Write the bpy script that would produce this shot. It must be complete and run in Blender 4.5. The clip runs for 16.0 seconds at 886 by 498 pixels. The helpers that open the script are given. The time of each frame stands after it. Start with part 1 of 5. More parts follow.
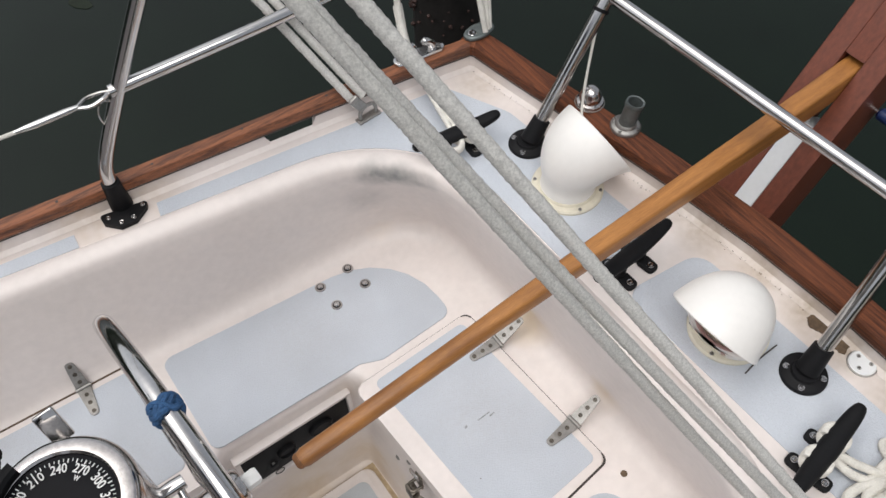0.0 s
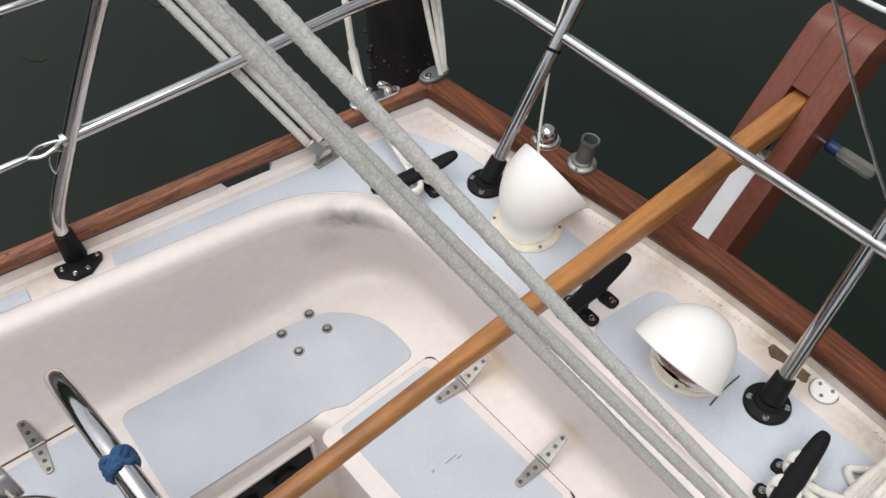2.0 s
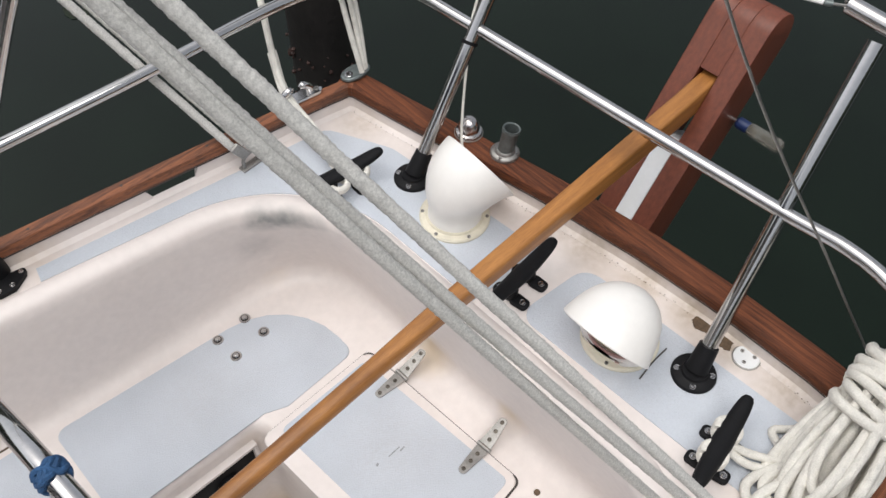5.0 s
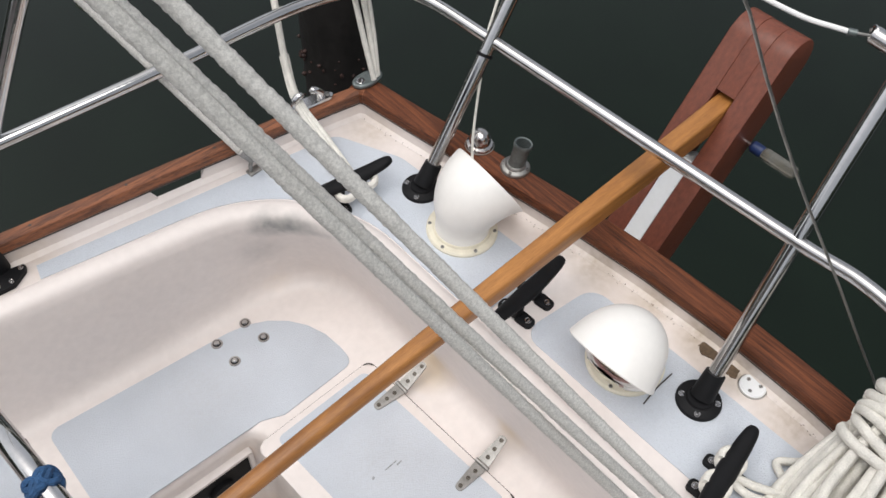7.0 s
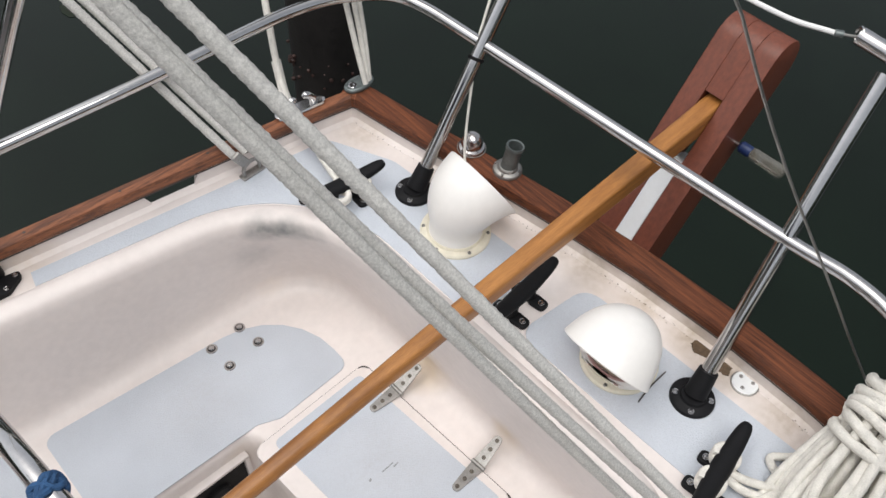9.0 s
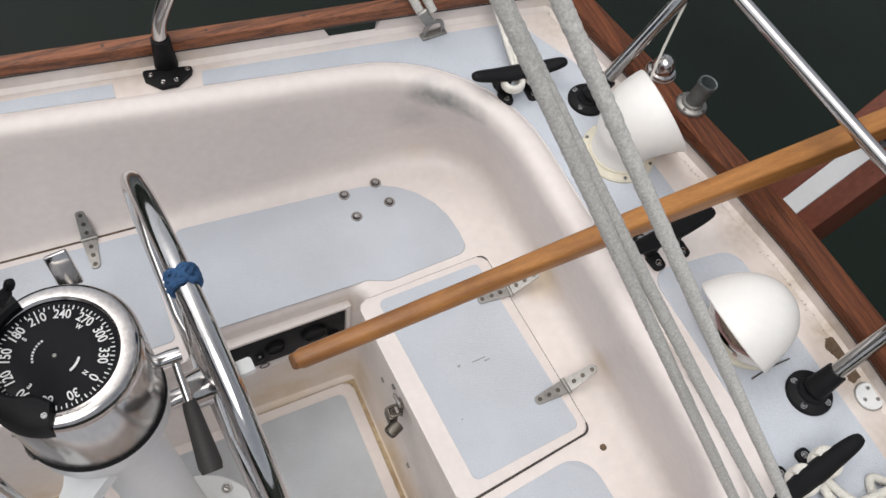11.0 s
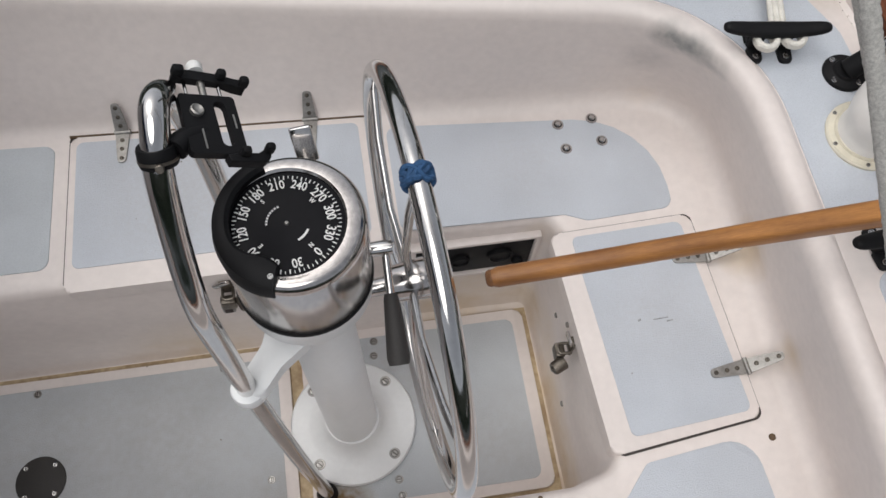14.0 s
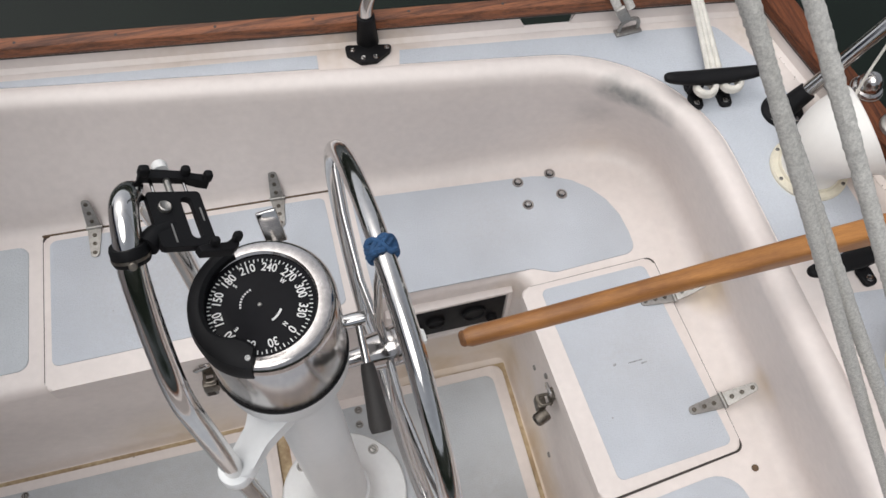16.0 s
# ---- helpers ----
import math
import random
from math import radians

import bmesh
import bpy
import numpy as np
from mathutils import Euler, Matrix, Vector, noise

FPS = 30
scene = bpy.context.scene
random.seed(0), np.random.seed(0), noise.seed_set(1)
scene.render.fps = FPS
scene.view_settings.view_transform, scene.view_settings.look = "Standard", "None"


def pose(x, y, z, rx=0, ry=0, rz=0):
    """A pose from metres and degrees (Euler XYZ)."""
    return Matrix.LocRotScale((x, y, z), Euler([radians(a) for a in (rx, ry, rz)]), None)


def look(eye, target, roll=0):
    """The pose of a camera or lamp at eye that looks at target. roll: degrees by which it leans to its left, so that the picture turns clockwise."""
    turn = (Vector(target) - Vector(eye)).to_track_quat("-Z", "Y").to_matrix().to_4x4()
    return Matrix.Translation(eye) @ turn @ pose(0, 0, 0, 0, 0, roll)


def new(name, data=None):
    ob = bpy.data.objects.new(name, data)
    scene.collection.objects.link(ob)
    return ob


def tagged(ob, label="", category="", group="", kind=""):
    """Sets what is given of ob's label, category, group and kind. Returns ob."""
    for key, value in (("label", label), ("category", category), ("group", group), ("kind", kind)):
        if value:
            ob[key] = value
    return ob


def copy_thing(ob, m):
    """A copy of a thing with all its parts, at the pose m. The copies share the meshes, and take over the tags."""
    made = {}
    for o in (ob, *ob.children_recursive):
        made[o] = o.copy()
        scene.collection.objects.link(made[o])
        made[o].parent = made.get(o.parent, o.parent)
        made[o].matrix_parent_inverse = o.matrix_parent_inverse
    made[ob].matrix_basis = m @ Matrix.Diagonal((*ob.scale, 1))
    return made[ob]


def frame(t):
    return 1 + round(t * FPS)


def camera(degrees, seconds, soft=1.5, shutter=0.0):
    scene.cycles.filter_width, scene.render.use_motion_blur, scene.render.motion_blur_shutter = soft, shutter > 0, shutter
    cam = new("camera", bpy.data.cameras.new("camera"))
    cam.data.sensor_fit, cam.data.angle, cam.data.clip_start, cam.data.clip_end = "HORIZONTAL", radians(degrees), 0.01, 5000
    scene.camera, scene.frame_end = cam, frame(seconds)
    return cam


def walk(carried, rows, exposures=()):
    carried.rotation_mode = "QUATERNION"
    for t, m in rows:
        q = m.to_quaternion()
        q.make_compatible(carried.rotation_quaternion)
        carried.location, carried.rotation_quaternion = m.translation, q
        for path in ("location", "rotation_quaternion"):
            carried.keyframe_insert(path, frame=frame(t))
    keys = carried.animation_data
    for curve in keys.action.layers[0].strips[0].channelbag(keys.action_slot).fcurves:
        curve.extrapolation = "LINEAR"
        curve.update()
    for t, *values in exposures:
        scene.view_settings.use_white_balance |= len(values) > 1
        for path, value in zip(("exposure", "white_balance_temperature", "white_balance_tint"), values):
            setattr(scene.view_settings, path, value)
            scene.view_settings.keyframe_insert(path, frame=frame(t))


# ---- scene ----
cam = camera(55.1, 16.0)
PATH = [
    (0, (0.1535, -0.4845, 1.8787), (0.8043, 0.4603, 0.2413), -1.59),
    (0.5, (0.1587, -0.4902, 1.8858), (0.8962, 0.4720, 0.2951), -0.87),
    (1, (0.1625, -0.4868, 1.8771), (0.9629, 0.4625, 0.3100), 1.03),
    (1.5, (0.1528, -0.4900, 1.8764), (0.9548, 0.4587, 0.3085), 1.42),
    (2, (0.1589, -0.4889, 1.8702), (0.9259, 0.4718, 0.2935), -0.07),
    (2.5, (0.1565, -0.5007, 1.8800), (0.9203, 0.4651, 0.3038), -1.49),
    (3, (0.1526, -0.5052, 1.8803), (0.9219, 0.4688, 0.3127), -1.91),
    (3.5, (0.1493, -0.5028, 1.8731), (0.9462, 0.4775, 0.3231), -1.66),
    (4, (0.1653, -0.4944, 1.8652), (0.9738, 0.4543, 0.3010), -1.60),
    (4.5, (0.1639, -0.5187, 1.8752), (1.0021, 0.3693, 0.2911), -0.23),
    (4.7, (0.1613, -0.5224, 1.8773), (1.0192, 0.3553, 0.2985), 0.66),
    (6.8, (0.167, -0.491, 1.875), (1.034, 0.403, 0.31), 4.0),
    (7, (0.172, -0.494, 1.873), (1.044, 0.384, 0.302), 3.7),
    (7.5, (0.174, -0.489, 1.868), (1.056, 0.369, 0.291), 3.6),
    (8, (0.168, -0.503, 1.866), (1.07, 0.359, 0.303), 4.0),
    (8.2, (0.164, -0.501, 1.881), (1.072, 0.357, 0.319), 3.9),
    (10.3, (0.138, -0.47, 1.863), (0.923, 0.402, 0.244), 8.5),
    (10.5, (0.132, -0.466, 1.855), (0.864, 0.386, 0.201), 9.9),
    (11, (0.118, -0.451, 1.844), (0.711, 0.387, 0.127), 12.3),
    (11.5, (0.091, -0.425, 1.824), (0.566, 0.407, 0.069), 13.5),
    (12, (0.057, -0.424, 1.815), (0.43, 0.364, 0.016), 13.6),
    (12.5, (0.049, -0.426, 1.816), (0.323, 0.349, -0.007), 10.3),
    (13, (0.05, -0.418, 1.808), (0.27, 0.356, -0.023), 7.5),
    (13.5, (0.05, -0.423, 1.813), (0.254, 0.348, -0.021), 6.7),
    (14, (0.051, -0.43, 1.825), (0.257, 0.378, 0.007), 5.9),
    (14.5, (0.031, -0.443, 1.866), (0.22, 0.427, 0.075), 4.6),
    (15, (0.014, -0.44, 1.869), (0.183, 0.487, 0.105), 3.7),
    (15.5, (0.044, -0.444, 1.876), (0.259, 0.493, 0.122), 2.4),
    (16, (0.062, -0.442, 1.864), (0.339, 0.478, 0.109), 2.9),
]
walk(cam, [(t, look(eye, target, roll)) for t, eye, target, roll in PATH],
     exposures=[(0, 0.06), (1.0, 0.12), (4.0, 0.16), (8.2, 0.18), (10.5, 0.12), (11.5, -0.07), (12.5, -0.16), (14.0, -0.16), (15.0, -0.05), (16.0, 0.0)])

# ---- world and light: a bright overcast day ----
world = bpy.data.worlds.new("overcast")
scene.world = world
world.use_nodes = True
wn, wl = world.node_tree.nodes, world.node_tree.links
sky = wn.new("ShaderNodeTexSky")
sky.sky_type, sky.sun_disc = "NISHITA", False
sky.sun_elevation, sky.sun_rotation = radians(66), radians(-45)
sky.air_density, sky.dust_density = 1.0, 4.0
hsv = wn.new("ShaderNodeHueSaturation")
hsv.inputs["Saturation"].default_value = 0.30
wl.new(sky.outputs[0], hsv.inputs["Color"])
wl.new(hsv.outputs[0], wn["Background"].inputs[0])
wn["Background"].inputs[1].default_value = 0.14
sun = new("sun", bpy.data.lights.new("sun", "SUN"))
sun.data.energy, sun.data.angle, sun.data.color = 1.35, radians(40), (1.0, 0.98, 0.955)
sun.matrix_world = look((0.0, 0.0, 4.0), (1.0, 1.5, 0.5))


# ---- materials ----
def mat(name, color, rough=0.5, metal=0.0, vary=0.12, scale=6.0, fine=90.0, bump=0.05, coat=0.0, stretch=(1, 1, 1), dark=None, sharp=0.14):
    """Principled surface with a coarse blotch and a fine grain in colour, gloss and relief."""
    m = bpy.data.materials.new(name)
    m.use_nodes = True
    n, l = m.node_tree.nodes, m.node_tree.links
    b = n["Principled BSDF"]
    co = n.new("ShaderNodeTexCoord")
    mp = n.new("ShaderNodeMapping")
    mp.inputs["Scale"].default_value = stretch
    l.new(co.outputs["Object"], mp.inputs[0])
    big, small = n.new("ShaderNodeTexNoise"), n.new("ShaderNodeTexNoise")
    big.inputs["Scale"].default_value, big.inputs["Detail"].default_value = scale, 6
    small.inputs["Scale"].default_value, small.inputs["Detail"].default_value = fine, 4
    l.new(mp.outputs[0], big.inputs[0]), l.new(mp.outputs[0], small.inputs[0])
    mix = n.new("ShaderNodeMath")
    mix.operation = "MULTIPLY_ADD"
    mix.inputs[1].default_value = 0.6
    half = n.new("ShaderNodeMath")
    half.operation = "MULTIPLY"
    half.inputs[1].default_value = 0.4
    l.new(small.outputs[0], half.inputs[0]), l.new(big.outputs[0], mix.inputs[0]), l.new(half.outputs[0], mix.inputs[2])
    ramp = n.new("ShaderNodeValToRGB")
    c = Vector(color)
    lo = Vector(dark) if dark else c * (1 - vary)
    hi = c * (1 + vary * 0.6)
    ramp.color_ramp.elements[0].position, ramp.color_ramp.elements[1].position = 0.5 - sharp, 0.5 + sharp
    ramp.color_ramp.elements[0].color = (*lo, 1)
    ramp.color_ramp.elements[1].color = (*[min(v, 0.95) for v in hi], 1)
    l.new(mix.outputs[0], ramp.inputs[0])
    l.new(ramp.outputs[0], b.inputs["Base Color"])
    gl = n.new("ShaderNodeMapRange")
    gl.inputs["To Min"].default_value, gl.inputs["To Max"].default_value = max(rough - 0.08, 0.02), min(rough + 0.1, 1)
    l.new(mix.outputs[0], gl.inputs["Value"]), l.new(gl.outputs[0], b.inputs["Roughness"])
    b.inputs["Metallic"].default_value, b.inputs["Coat Weight"].default_value = metal, coat
    if bump:
        bp = n.new("ShaderNodeBump")
        bp.inputs["Strength"].default_value, bp.inputs["Distance"].default_value = bump, 0.004
        l.new(small.outputs[0], bp.inputs["Height"]), l.new(bp.outputs[0], b.inputs["Normal"])
    return m


def stained(m, spots, color, grain=45.0):
    """Adds patches of a colour, for grime and for painted shade, round the given places (x, y, z, reach, strength)."""
    n, l = m.node_tree.nodes, m.node_tree.links
    b = n["Principled BSDF"]
    src = b.inputs["Base Color"].links[0].from_socket
    co = n.new("ShaderNodeTexCoord")
    no = n.new("ShaderNodeTexNoise")
    no.inputs["Scale"].default_value, no.inputs["Detail"].default_value = grain, 8
    l.new(co.outputs["Object"], no.inputs[0])
    for x, y, z, reach, strength in spots:
        d = n.new("ShaderNodeVectorMath")
        d.operation = "DISTANCE"
        d.inputs[1].default_value = (x, y, z)
        l.new(co.outputs["Object"], d.inputs[0])
        r = n.new("ShaderNodeMapRange")
        r.inputs["From Min"].default_value, r.inputs["From Max"].default_value = reach, reach * 0.15
        l.new(d.outputs["Value"], r.inputs["Value"])
        k = n.new("ShaderNodeMath")
        k.operation = "MULTIPLY"
        l.new(r.outputs[0], k.inputs[0]), l.new(no.outputs[0], k.inputs[1])
        k2 = n.new("ShaderNodeMath")
        k2.operation, k2.use_clamp = "MULTIPLY", True
        k2.inputs[1].default_value = strength
        l.new(k.outputs[0], k2.inputs[0])
        mx = n.new("ShaderNodeMix")
        mx.data_type = "RGBA"
        l.new(k2.outputs[0], mx.inputs["Factor"])
        l.new(src, mx.inputs["A"])
        mx.inputs["B"].default_value = (*color, 1)
        src = mx.outputs["Result"]
    l.new(src, b.inputs["Base Color"])
    return m


def specked(m, scale, share, color, reach=0.16):
    """Scatters small dark specks of dirt, about one in so many cells."""
    n, l = m.node_tree.nodes, m.node_tree.links
    b = n["Principled BSDF"]
    src = b.inputs["Base Color"].links[0].from_socket
    co, vo, wob = n.new("ShaderNodeTexCoord"), n.new("ShaderNodeTexVoronoi"), n.new("ShaderNodeTexNoise")
    vo.inputs["Scale"].default_value = scale
    wob.inputs["Scale"].default_value = scale * 6
    l.new(co.outputs["Object"], vo.inputs["Vector"]), l.new(co.outputs["Object"], wob.inputs["Vector"])
    pick = n.new("ShaderNodeSeparateColor")
    l.new(vo.outputs["Color"], pick.inputs[0])
    size = n.new("ShaderNodeMapRange")
    size.inputs["From Min"].default_value, size.inputs["From Max"].default_value = 1 - share, 1.0
    size.inputs["To Min"].default_value, size.inputs["To Max"].default_value = 0.0, reach
    l.new(pick.outputs[0], size.inputs["Value"])
    far = n.new("ShaderNodeMath")
    far.operation = "MULTIPLY_ADD"
    far.inputs[1].default_value = 0.12
    l.new(wob.outputs[0], far.inputs[0]), l.new(vo.outputs["Distance"], far.inputs[2])
    inside = n.new("ShaderNodeMath")
    inside.operation = "SUBTRACT"
    l.new(size.outputs[0], inside.inputs[0]), l.new(far.outputs[0], inside.inputs[1])
    k = n.new("ShaderNodeMath")
    k.operation, k.use_clamp = "MULTIPLY", True
    k.inputs[1].default_value = 30.0
    l.new(inside.outputs[0], k.inputs[0])
    mx = n.new("ShaderNodeMix")
    mx.data_type = "RGBA"
    l.new(k.outputs[0], mx.inputs["Factor"]), l.new(src, mx.inputs["A"])
    mx.inputs["B"].default_value = (*color, 1)
    l.new(mx.outputs["Result"], b.inputs["Base Color"])
    return m


GEL = stained(mat("cream_gelcoat", (0.755, 0.69, 0.655), 0.42, vary=0.06, scale=5, fine=70, bump=0.02),
              [(0.16, 0.645, 0.69, 0.10, 0.7), (0.27, 0.645, 0.68, 0.09, 0.6), (1.02, -0.27, 0.67, 0.09, 0.5), (1.00, -0.10, 0.67, 0.10, 0.35), (0.97, 0.14, 0.67, 0.12, 0.3), (-0.1, 0.69, 0.69, 0.18, 0.4), (0.84, -0.54, 0.67, 0.12, 0.4)], (0.46, 0.33, 0.20), 55)
TUB = stained(mat("cockpit_gelcoat", (0.755, 0.69, 0.655), 0.42, vary=0.07, scale=4, fine=60, bump=0.02),
              [(0.634, 0.425, 0.655, 0.050, 1.3), (0.664, 0.390, 0.658, 0.045, 1.4), (0.686, 0.355, 0.660, 0.035, 1.0), (0.615, 0.440, 0.560, 0.06, 0.6)], (0.13, 0.15, 0.15))
stained(TUB, [(0.77, 0.11, 0.44, 0.07, 0.9), (0.79, -0.09, 0.45, 0.04, 0.6), (0.43, 0.0, 0.02, 0.15, 0.9), (0.43, -0.16, 0.03, 0.13, 0.9), (0.42, 0.20, 0.06, 0.10, 0.9), (0.25, 0.235, 0.02, 0.15, 0.9), (-0.3, 0.21, 0.02, 0.2, 0.7), (0.40, 0.23, 0.35, 0.05, 0.5)], (0.55, 0.40, 0.20), 20)
PAD = stained(mat("grey_nonskid", (0.54, 0.575, 0.625), 0.75, vary=0.09, scale=7, fine=420, bump=0.4),
              [(-0.25, 0.37, 0.41, 0.26, 0.42), (-0.02, 0.28, 0.41, 0.14, 0.35), (0.57, 0.02, 0.41, 0.16, 0.28), (0.40, 0.36, 0.40, 0.16, 0.28), (0.95, -0.2, 0.67, 0.2, 0.25)], (0.36, 0.32, 0.29), 130)
# The first two spots paint shade on the forward floor; the others are dirt.
SOLEPAD = stained(mat("worn_nonskid", (0.50, 0.53, 0.555), 0.75, vary=0.10, scale=9, fine=380, bump=0.35), [(-0.40, 0.02, 0.016, 0.34, 0.55), (-0.75, 0.0, 0.016, 0.30, 0.5), (-0.15, -0.15, 0.016, 0.12, 0.7), (0.12, 0.10, 0.016, 0.16, 0.45), (0.30, -0.1, 0.016, 0.16, 0.45)], (0.34, 0.31, 0.28), 60)
stained(GEL, [(1.03, -0.03, 0.67, 0.07, 1.0), (1.025, 0.06, 0.67, 0.06, 0.9), (1.045, -0.15, 0.67, 0.06, 1.0), (1.045, -0.24, 0.67, 0.05, 1.2), (1.04, -0.33, 0.67, 0.06, 1.1), (1.03, -0.44, 0.67, 0.08, 0.9), (0.93, 0.50, 0.67, 0.07, 0.7), (0.985, 0.30, 0.67, 0.05, 0.7)], (0.42, 0.34, 0.25), 85)
stained(TUB, [(0.66, 0.50, 0.42, 0.05, 0.5), (0.76, -0.10, 0.45, 0.05, 0.7), (0.745, 0.115, 0.43, 0.05, 0.9), (0.30, 0.232, 0.16, 0.10, 0.7), (0.43, 0.10, 0.14, 0.08, 0.6)], (0.60, 0.47, 0.30), 60)
specked(GEL, 26, 0.20, (0.16, 0.11, 0.07))
specked(TUB, 17, 0.14, (0.20, 0.15, 0.11), 0.11)
specked(PAD, 24, 0.16, (0.14, 0.12, 0.10), 0.12)
specked(SOLEPAD, 22, 0.30, (0.20, 0.17, 0.14), 0.16)
stained(SOLEPAD, [(-0.035, -0.175, 0.016, 0.075, 2.0), (-0.08, -0.10, 0.016, 0.05, 1.4)], (0.20, 0.13, 0.06), 70)
STAIN = mat("stained_gutter", (0.58, 0.47, 0.30), 0.6, vary=0.25, scale=12, fine=90, bump=0.3, dark=(0.24, 0.15, 0.075), sharp=0.2)
SEAM = mat("dark_seam", (0.06, 0.05, 0.045), 0.8, vary=0.3)
TEAK = mat("oiled_teak", (0.25, 0.088, 0.036), 0.5, vary=0.4, scale=14, fine=90, bump=0.35, stretch=(0.35, 9, 9), dark=(0.085, 0.028, 0.012), sharp=0.09)
TEAK_ACROSS = mat("oiled_teak_transom", (0.165, 0.053, 0.022), 0.68, vary=0.3, scale=30, fine=170, bump=0.35, stretch=(9, 0.22, 9), dark=(0.045, 0.016, 0.009), sharp=0.13)
TEAK_ACROSS.node_tree.nodes["Principled BSDF"].inputs["Specular IOR Level"].default_value = 0.25
MAHOG = mat("red_varnished_wood", (0.190, 0.055, 0.030), 0.42, vary=0.22, scale=16, fine=110, bump=0.12, stretch=(9, 9, 0.5), dark=(0.115, 0.034, 0.020), sharp=0.18)
TILLER = mat("varnished_ash", (0.42, 0.185, 0.047), 0.42, vary=0.24, scale=9, fine=70, bump=0.06, coat=0.12, stretch=(0.45, 10, 10), dark=(0.25, 0.098, 0.025), sharp=0.17)
stained(TILLER, [(0.24, 0.0, 0.74, 0.10, 0.9), (0.38, 0.0, 0.765, 0.07, 0.8), (0.50, 0.0, 0.78, 0.08, 0.7), (0.70, 0.0, 0.79, 0.09, 0.5), (1.16, 0.0, 0.84, 0.07, 0.4)], (0.15, 0.058, 0.02), 40)
TIP = mat("worn_tiller_end", (0.20, 0.085, 0.03), 0.6, vary=0.3, scale=60)
STEEL = mat("polished_steel", (0.60, 0.59, 0.58), 0.10, 1.0, vary=0.08, scale=12, fine=150, bump=0.01)
TARNISH = mat("tarnished_steel", (0.19, 0.17, 0.145), 0.45, 1.0, vary=0.4, scale=40, fine=220, bump=0.15)
DULL = mat("dull_steel", (0.38, 0.37, 0.35), 0.5, 1.0, vary=0.25, scale=30, fine=200, bump=0.08)
BRUSHED = mat("brushed_steel", (0.55, 0.525, 0.51), 0.15, 1.0, vary=0.22, scale=16, fine=140, bump=0.03, stretch=(1, 1, 0.25))
BRONZE = mat("grey_galvanised", (0.19, 0.215, 0.21), 0.45, 0.7, vary=0.25, scale=30, fine=150, bump=0.1)
BLACK = mat("black_nylon", (0.007, 0.007, 0.008), 0.55, vary=0.25, scale=30, fine=200, bump=0.06)
BLACK.node_tree.nodes["Principled BSDF"].inputs["Specular IOR Level"].default_value = 0.2
RUBBER = mat("black_grip", (0.035, 0.032, 0.03), 0.65, vary=0.2, fine=250, bump=0.1)
GLASS = mat("black_compass_card", (0.008, 0.008, 0.010), 0.35, vary=0.2, bump=0, coat=0.0)
GLASS.node_tree.nodes["Principled BSDF"].inputs["Specular IOR Level"].default_value = 0.12
INK = mat("white_ink", (0.80, 0.80, 0.78), 0.6, vary=0.03, bump=0)
VENT = mat("white_plastic", (0.83, 0.81, 0.775), 0.35, vary=0.03, scale=12, bump=0.01)
VENTIN = mat("pink_vent_lining", (0.50, 0.33, 0.30), 0.6, vary=0.15)
IVORY = mat("ivory_plastic", (0.70, 0.655, 0.53), 0.5, vary=0.1, scale=30)
PAINT = mat("white_enamel", (0.80, 0.815, 0.82), 0.3, vary=0.04, scale=9, bump=0.02)
ROPE = mat("grey_braided_rope", (0.68, 0.665, 0.625), 0.95, vary=0.22, scale=420, fine=1100, bump=0.3, sharp=0.12)
LINE = mat("white_braided_rope", (0.76, 0.735, 0.67), 0.9, vary=0.14, scale=60, fine=420, bump=0.6)
BLUE = mat("blue_cord", (0.025, 0.085, 0.20), 0.8, vary=0.3, scale=120, fine=500, bump=0.5)
PILE = mat("wet_piling", (0.014, 0.012, 0.011), 0.6, vary=0.5, scale=9, fine=40, bump=0.6)
SCUFF = mat("grey_scuff", (0.30, 0.31, 0.32), 0.8, vary=0.3, scale=90)
RUST = mat("bare_patch", (0.13, 0.085, 0.05), 0.8, vary=0.4, scale=50, fine=180, bump=0.4)
PAPER = mat("printed_paper", (0.72, 0.68, 0.76), 0.6, vary=0.05)
FOLDER = mat("grey_folder", (0.34, 0.32, 0.37), 0.45, vary=0.15, scale=20)
PINK = mat("pink_print", (0.62, 0.28, 0.36), 0.6, vary=0.1)
CLEAR = mat("clear_amber_plastic", (0.45, 0.43, 0.37), 0.12, vary=0.1, coat=0.4)
CLEAR.node_tree.nodes["Principled BSDF"].inputs["Transmission Weight"].default_value = 0.75
NAVY = mat("dark_blue_plastic", (0.012, 0.03, 0.11), 0.35, vary=0.1)
WATER = mat("harbour_water", (0.0036, 0.0082, 0.0042), 0.06, vary=0.3, scale=0.7, fine=4, bump=0.09)
WATER.node_tree.nodes["Principled BSDF"].inputs["IOR"].default_value = 1.33
MUSSEL = mat("mussel_crust", (0.035, 0.014, 0.010), 0.6, vary=0.5, scale=60)
DARK_RING = mat("dark_far_ring", (0.05, 0.06, 0.045), 0.9, vary=0.4, scale=0.3, fine=2)
LEAF = mat("dark_weed", (0.008, 0.014, 0.006), 0.95, vary=0.5, scale=60)


# ---- mesh helpers ----
def mesh(name, bm, material, smooth=True):
    bmesh.ops.recalc_face_normals(bm, faces=bm.faces)
    me = bpy.data.meshes.new(name)
    bm.to_mesh(me)
    bm.free()
    me.materials.append(material)
    if smooth:
        me.shade_smooth()
        me.set_sharp_from_angle(angle=radians(38))
    return me


def thing(name, bm, material, label="", category="", group="", kind="", m=None):
    ob = new(name, mesh(name, bm, material) if bm else None)
    if m:
        ob.matrix_world = m
    return tagged(ob, label, category, group, kind)


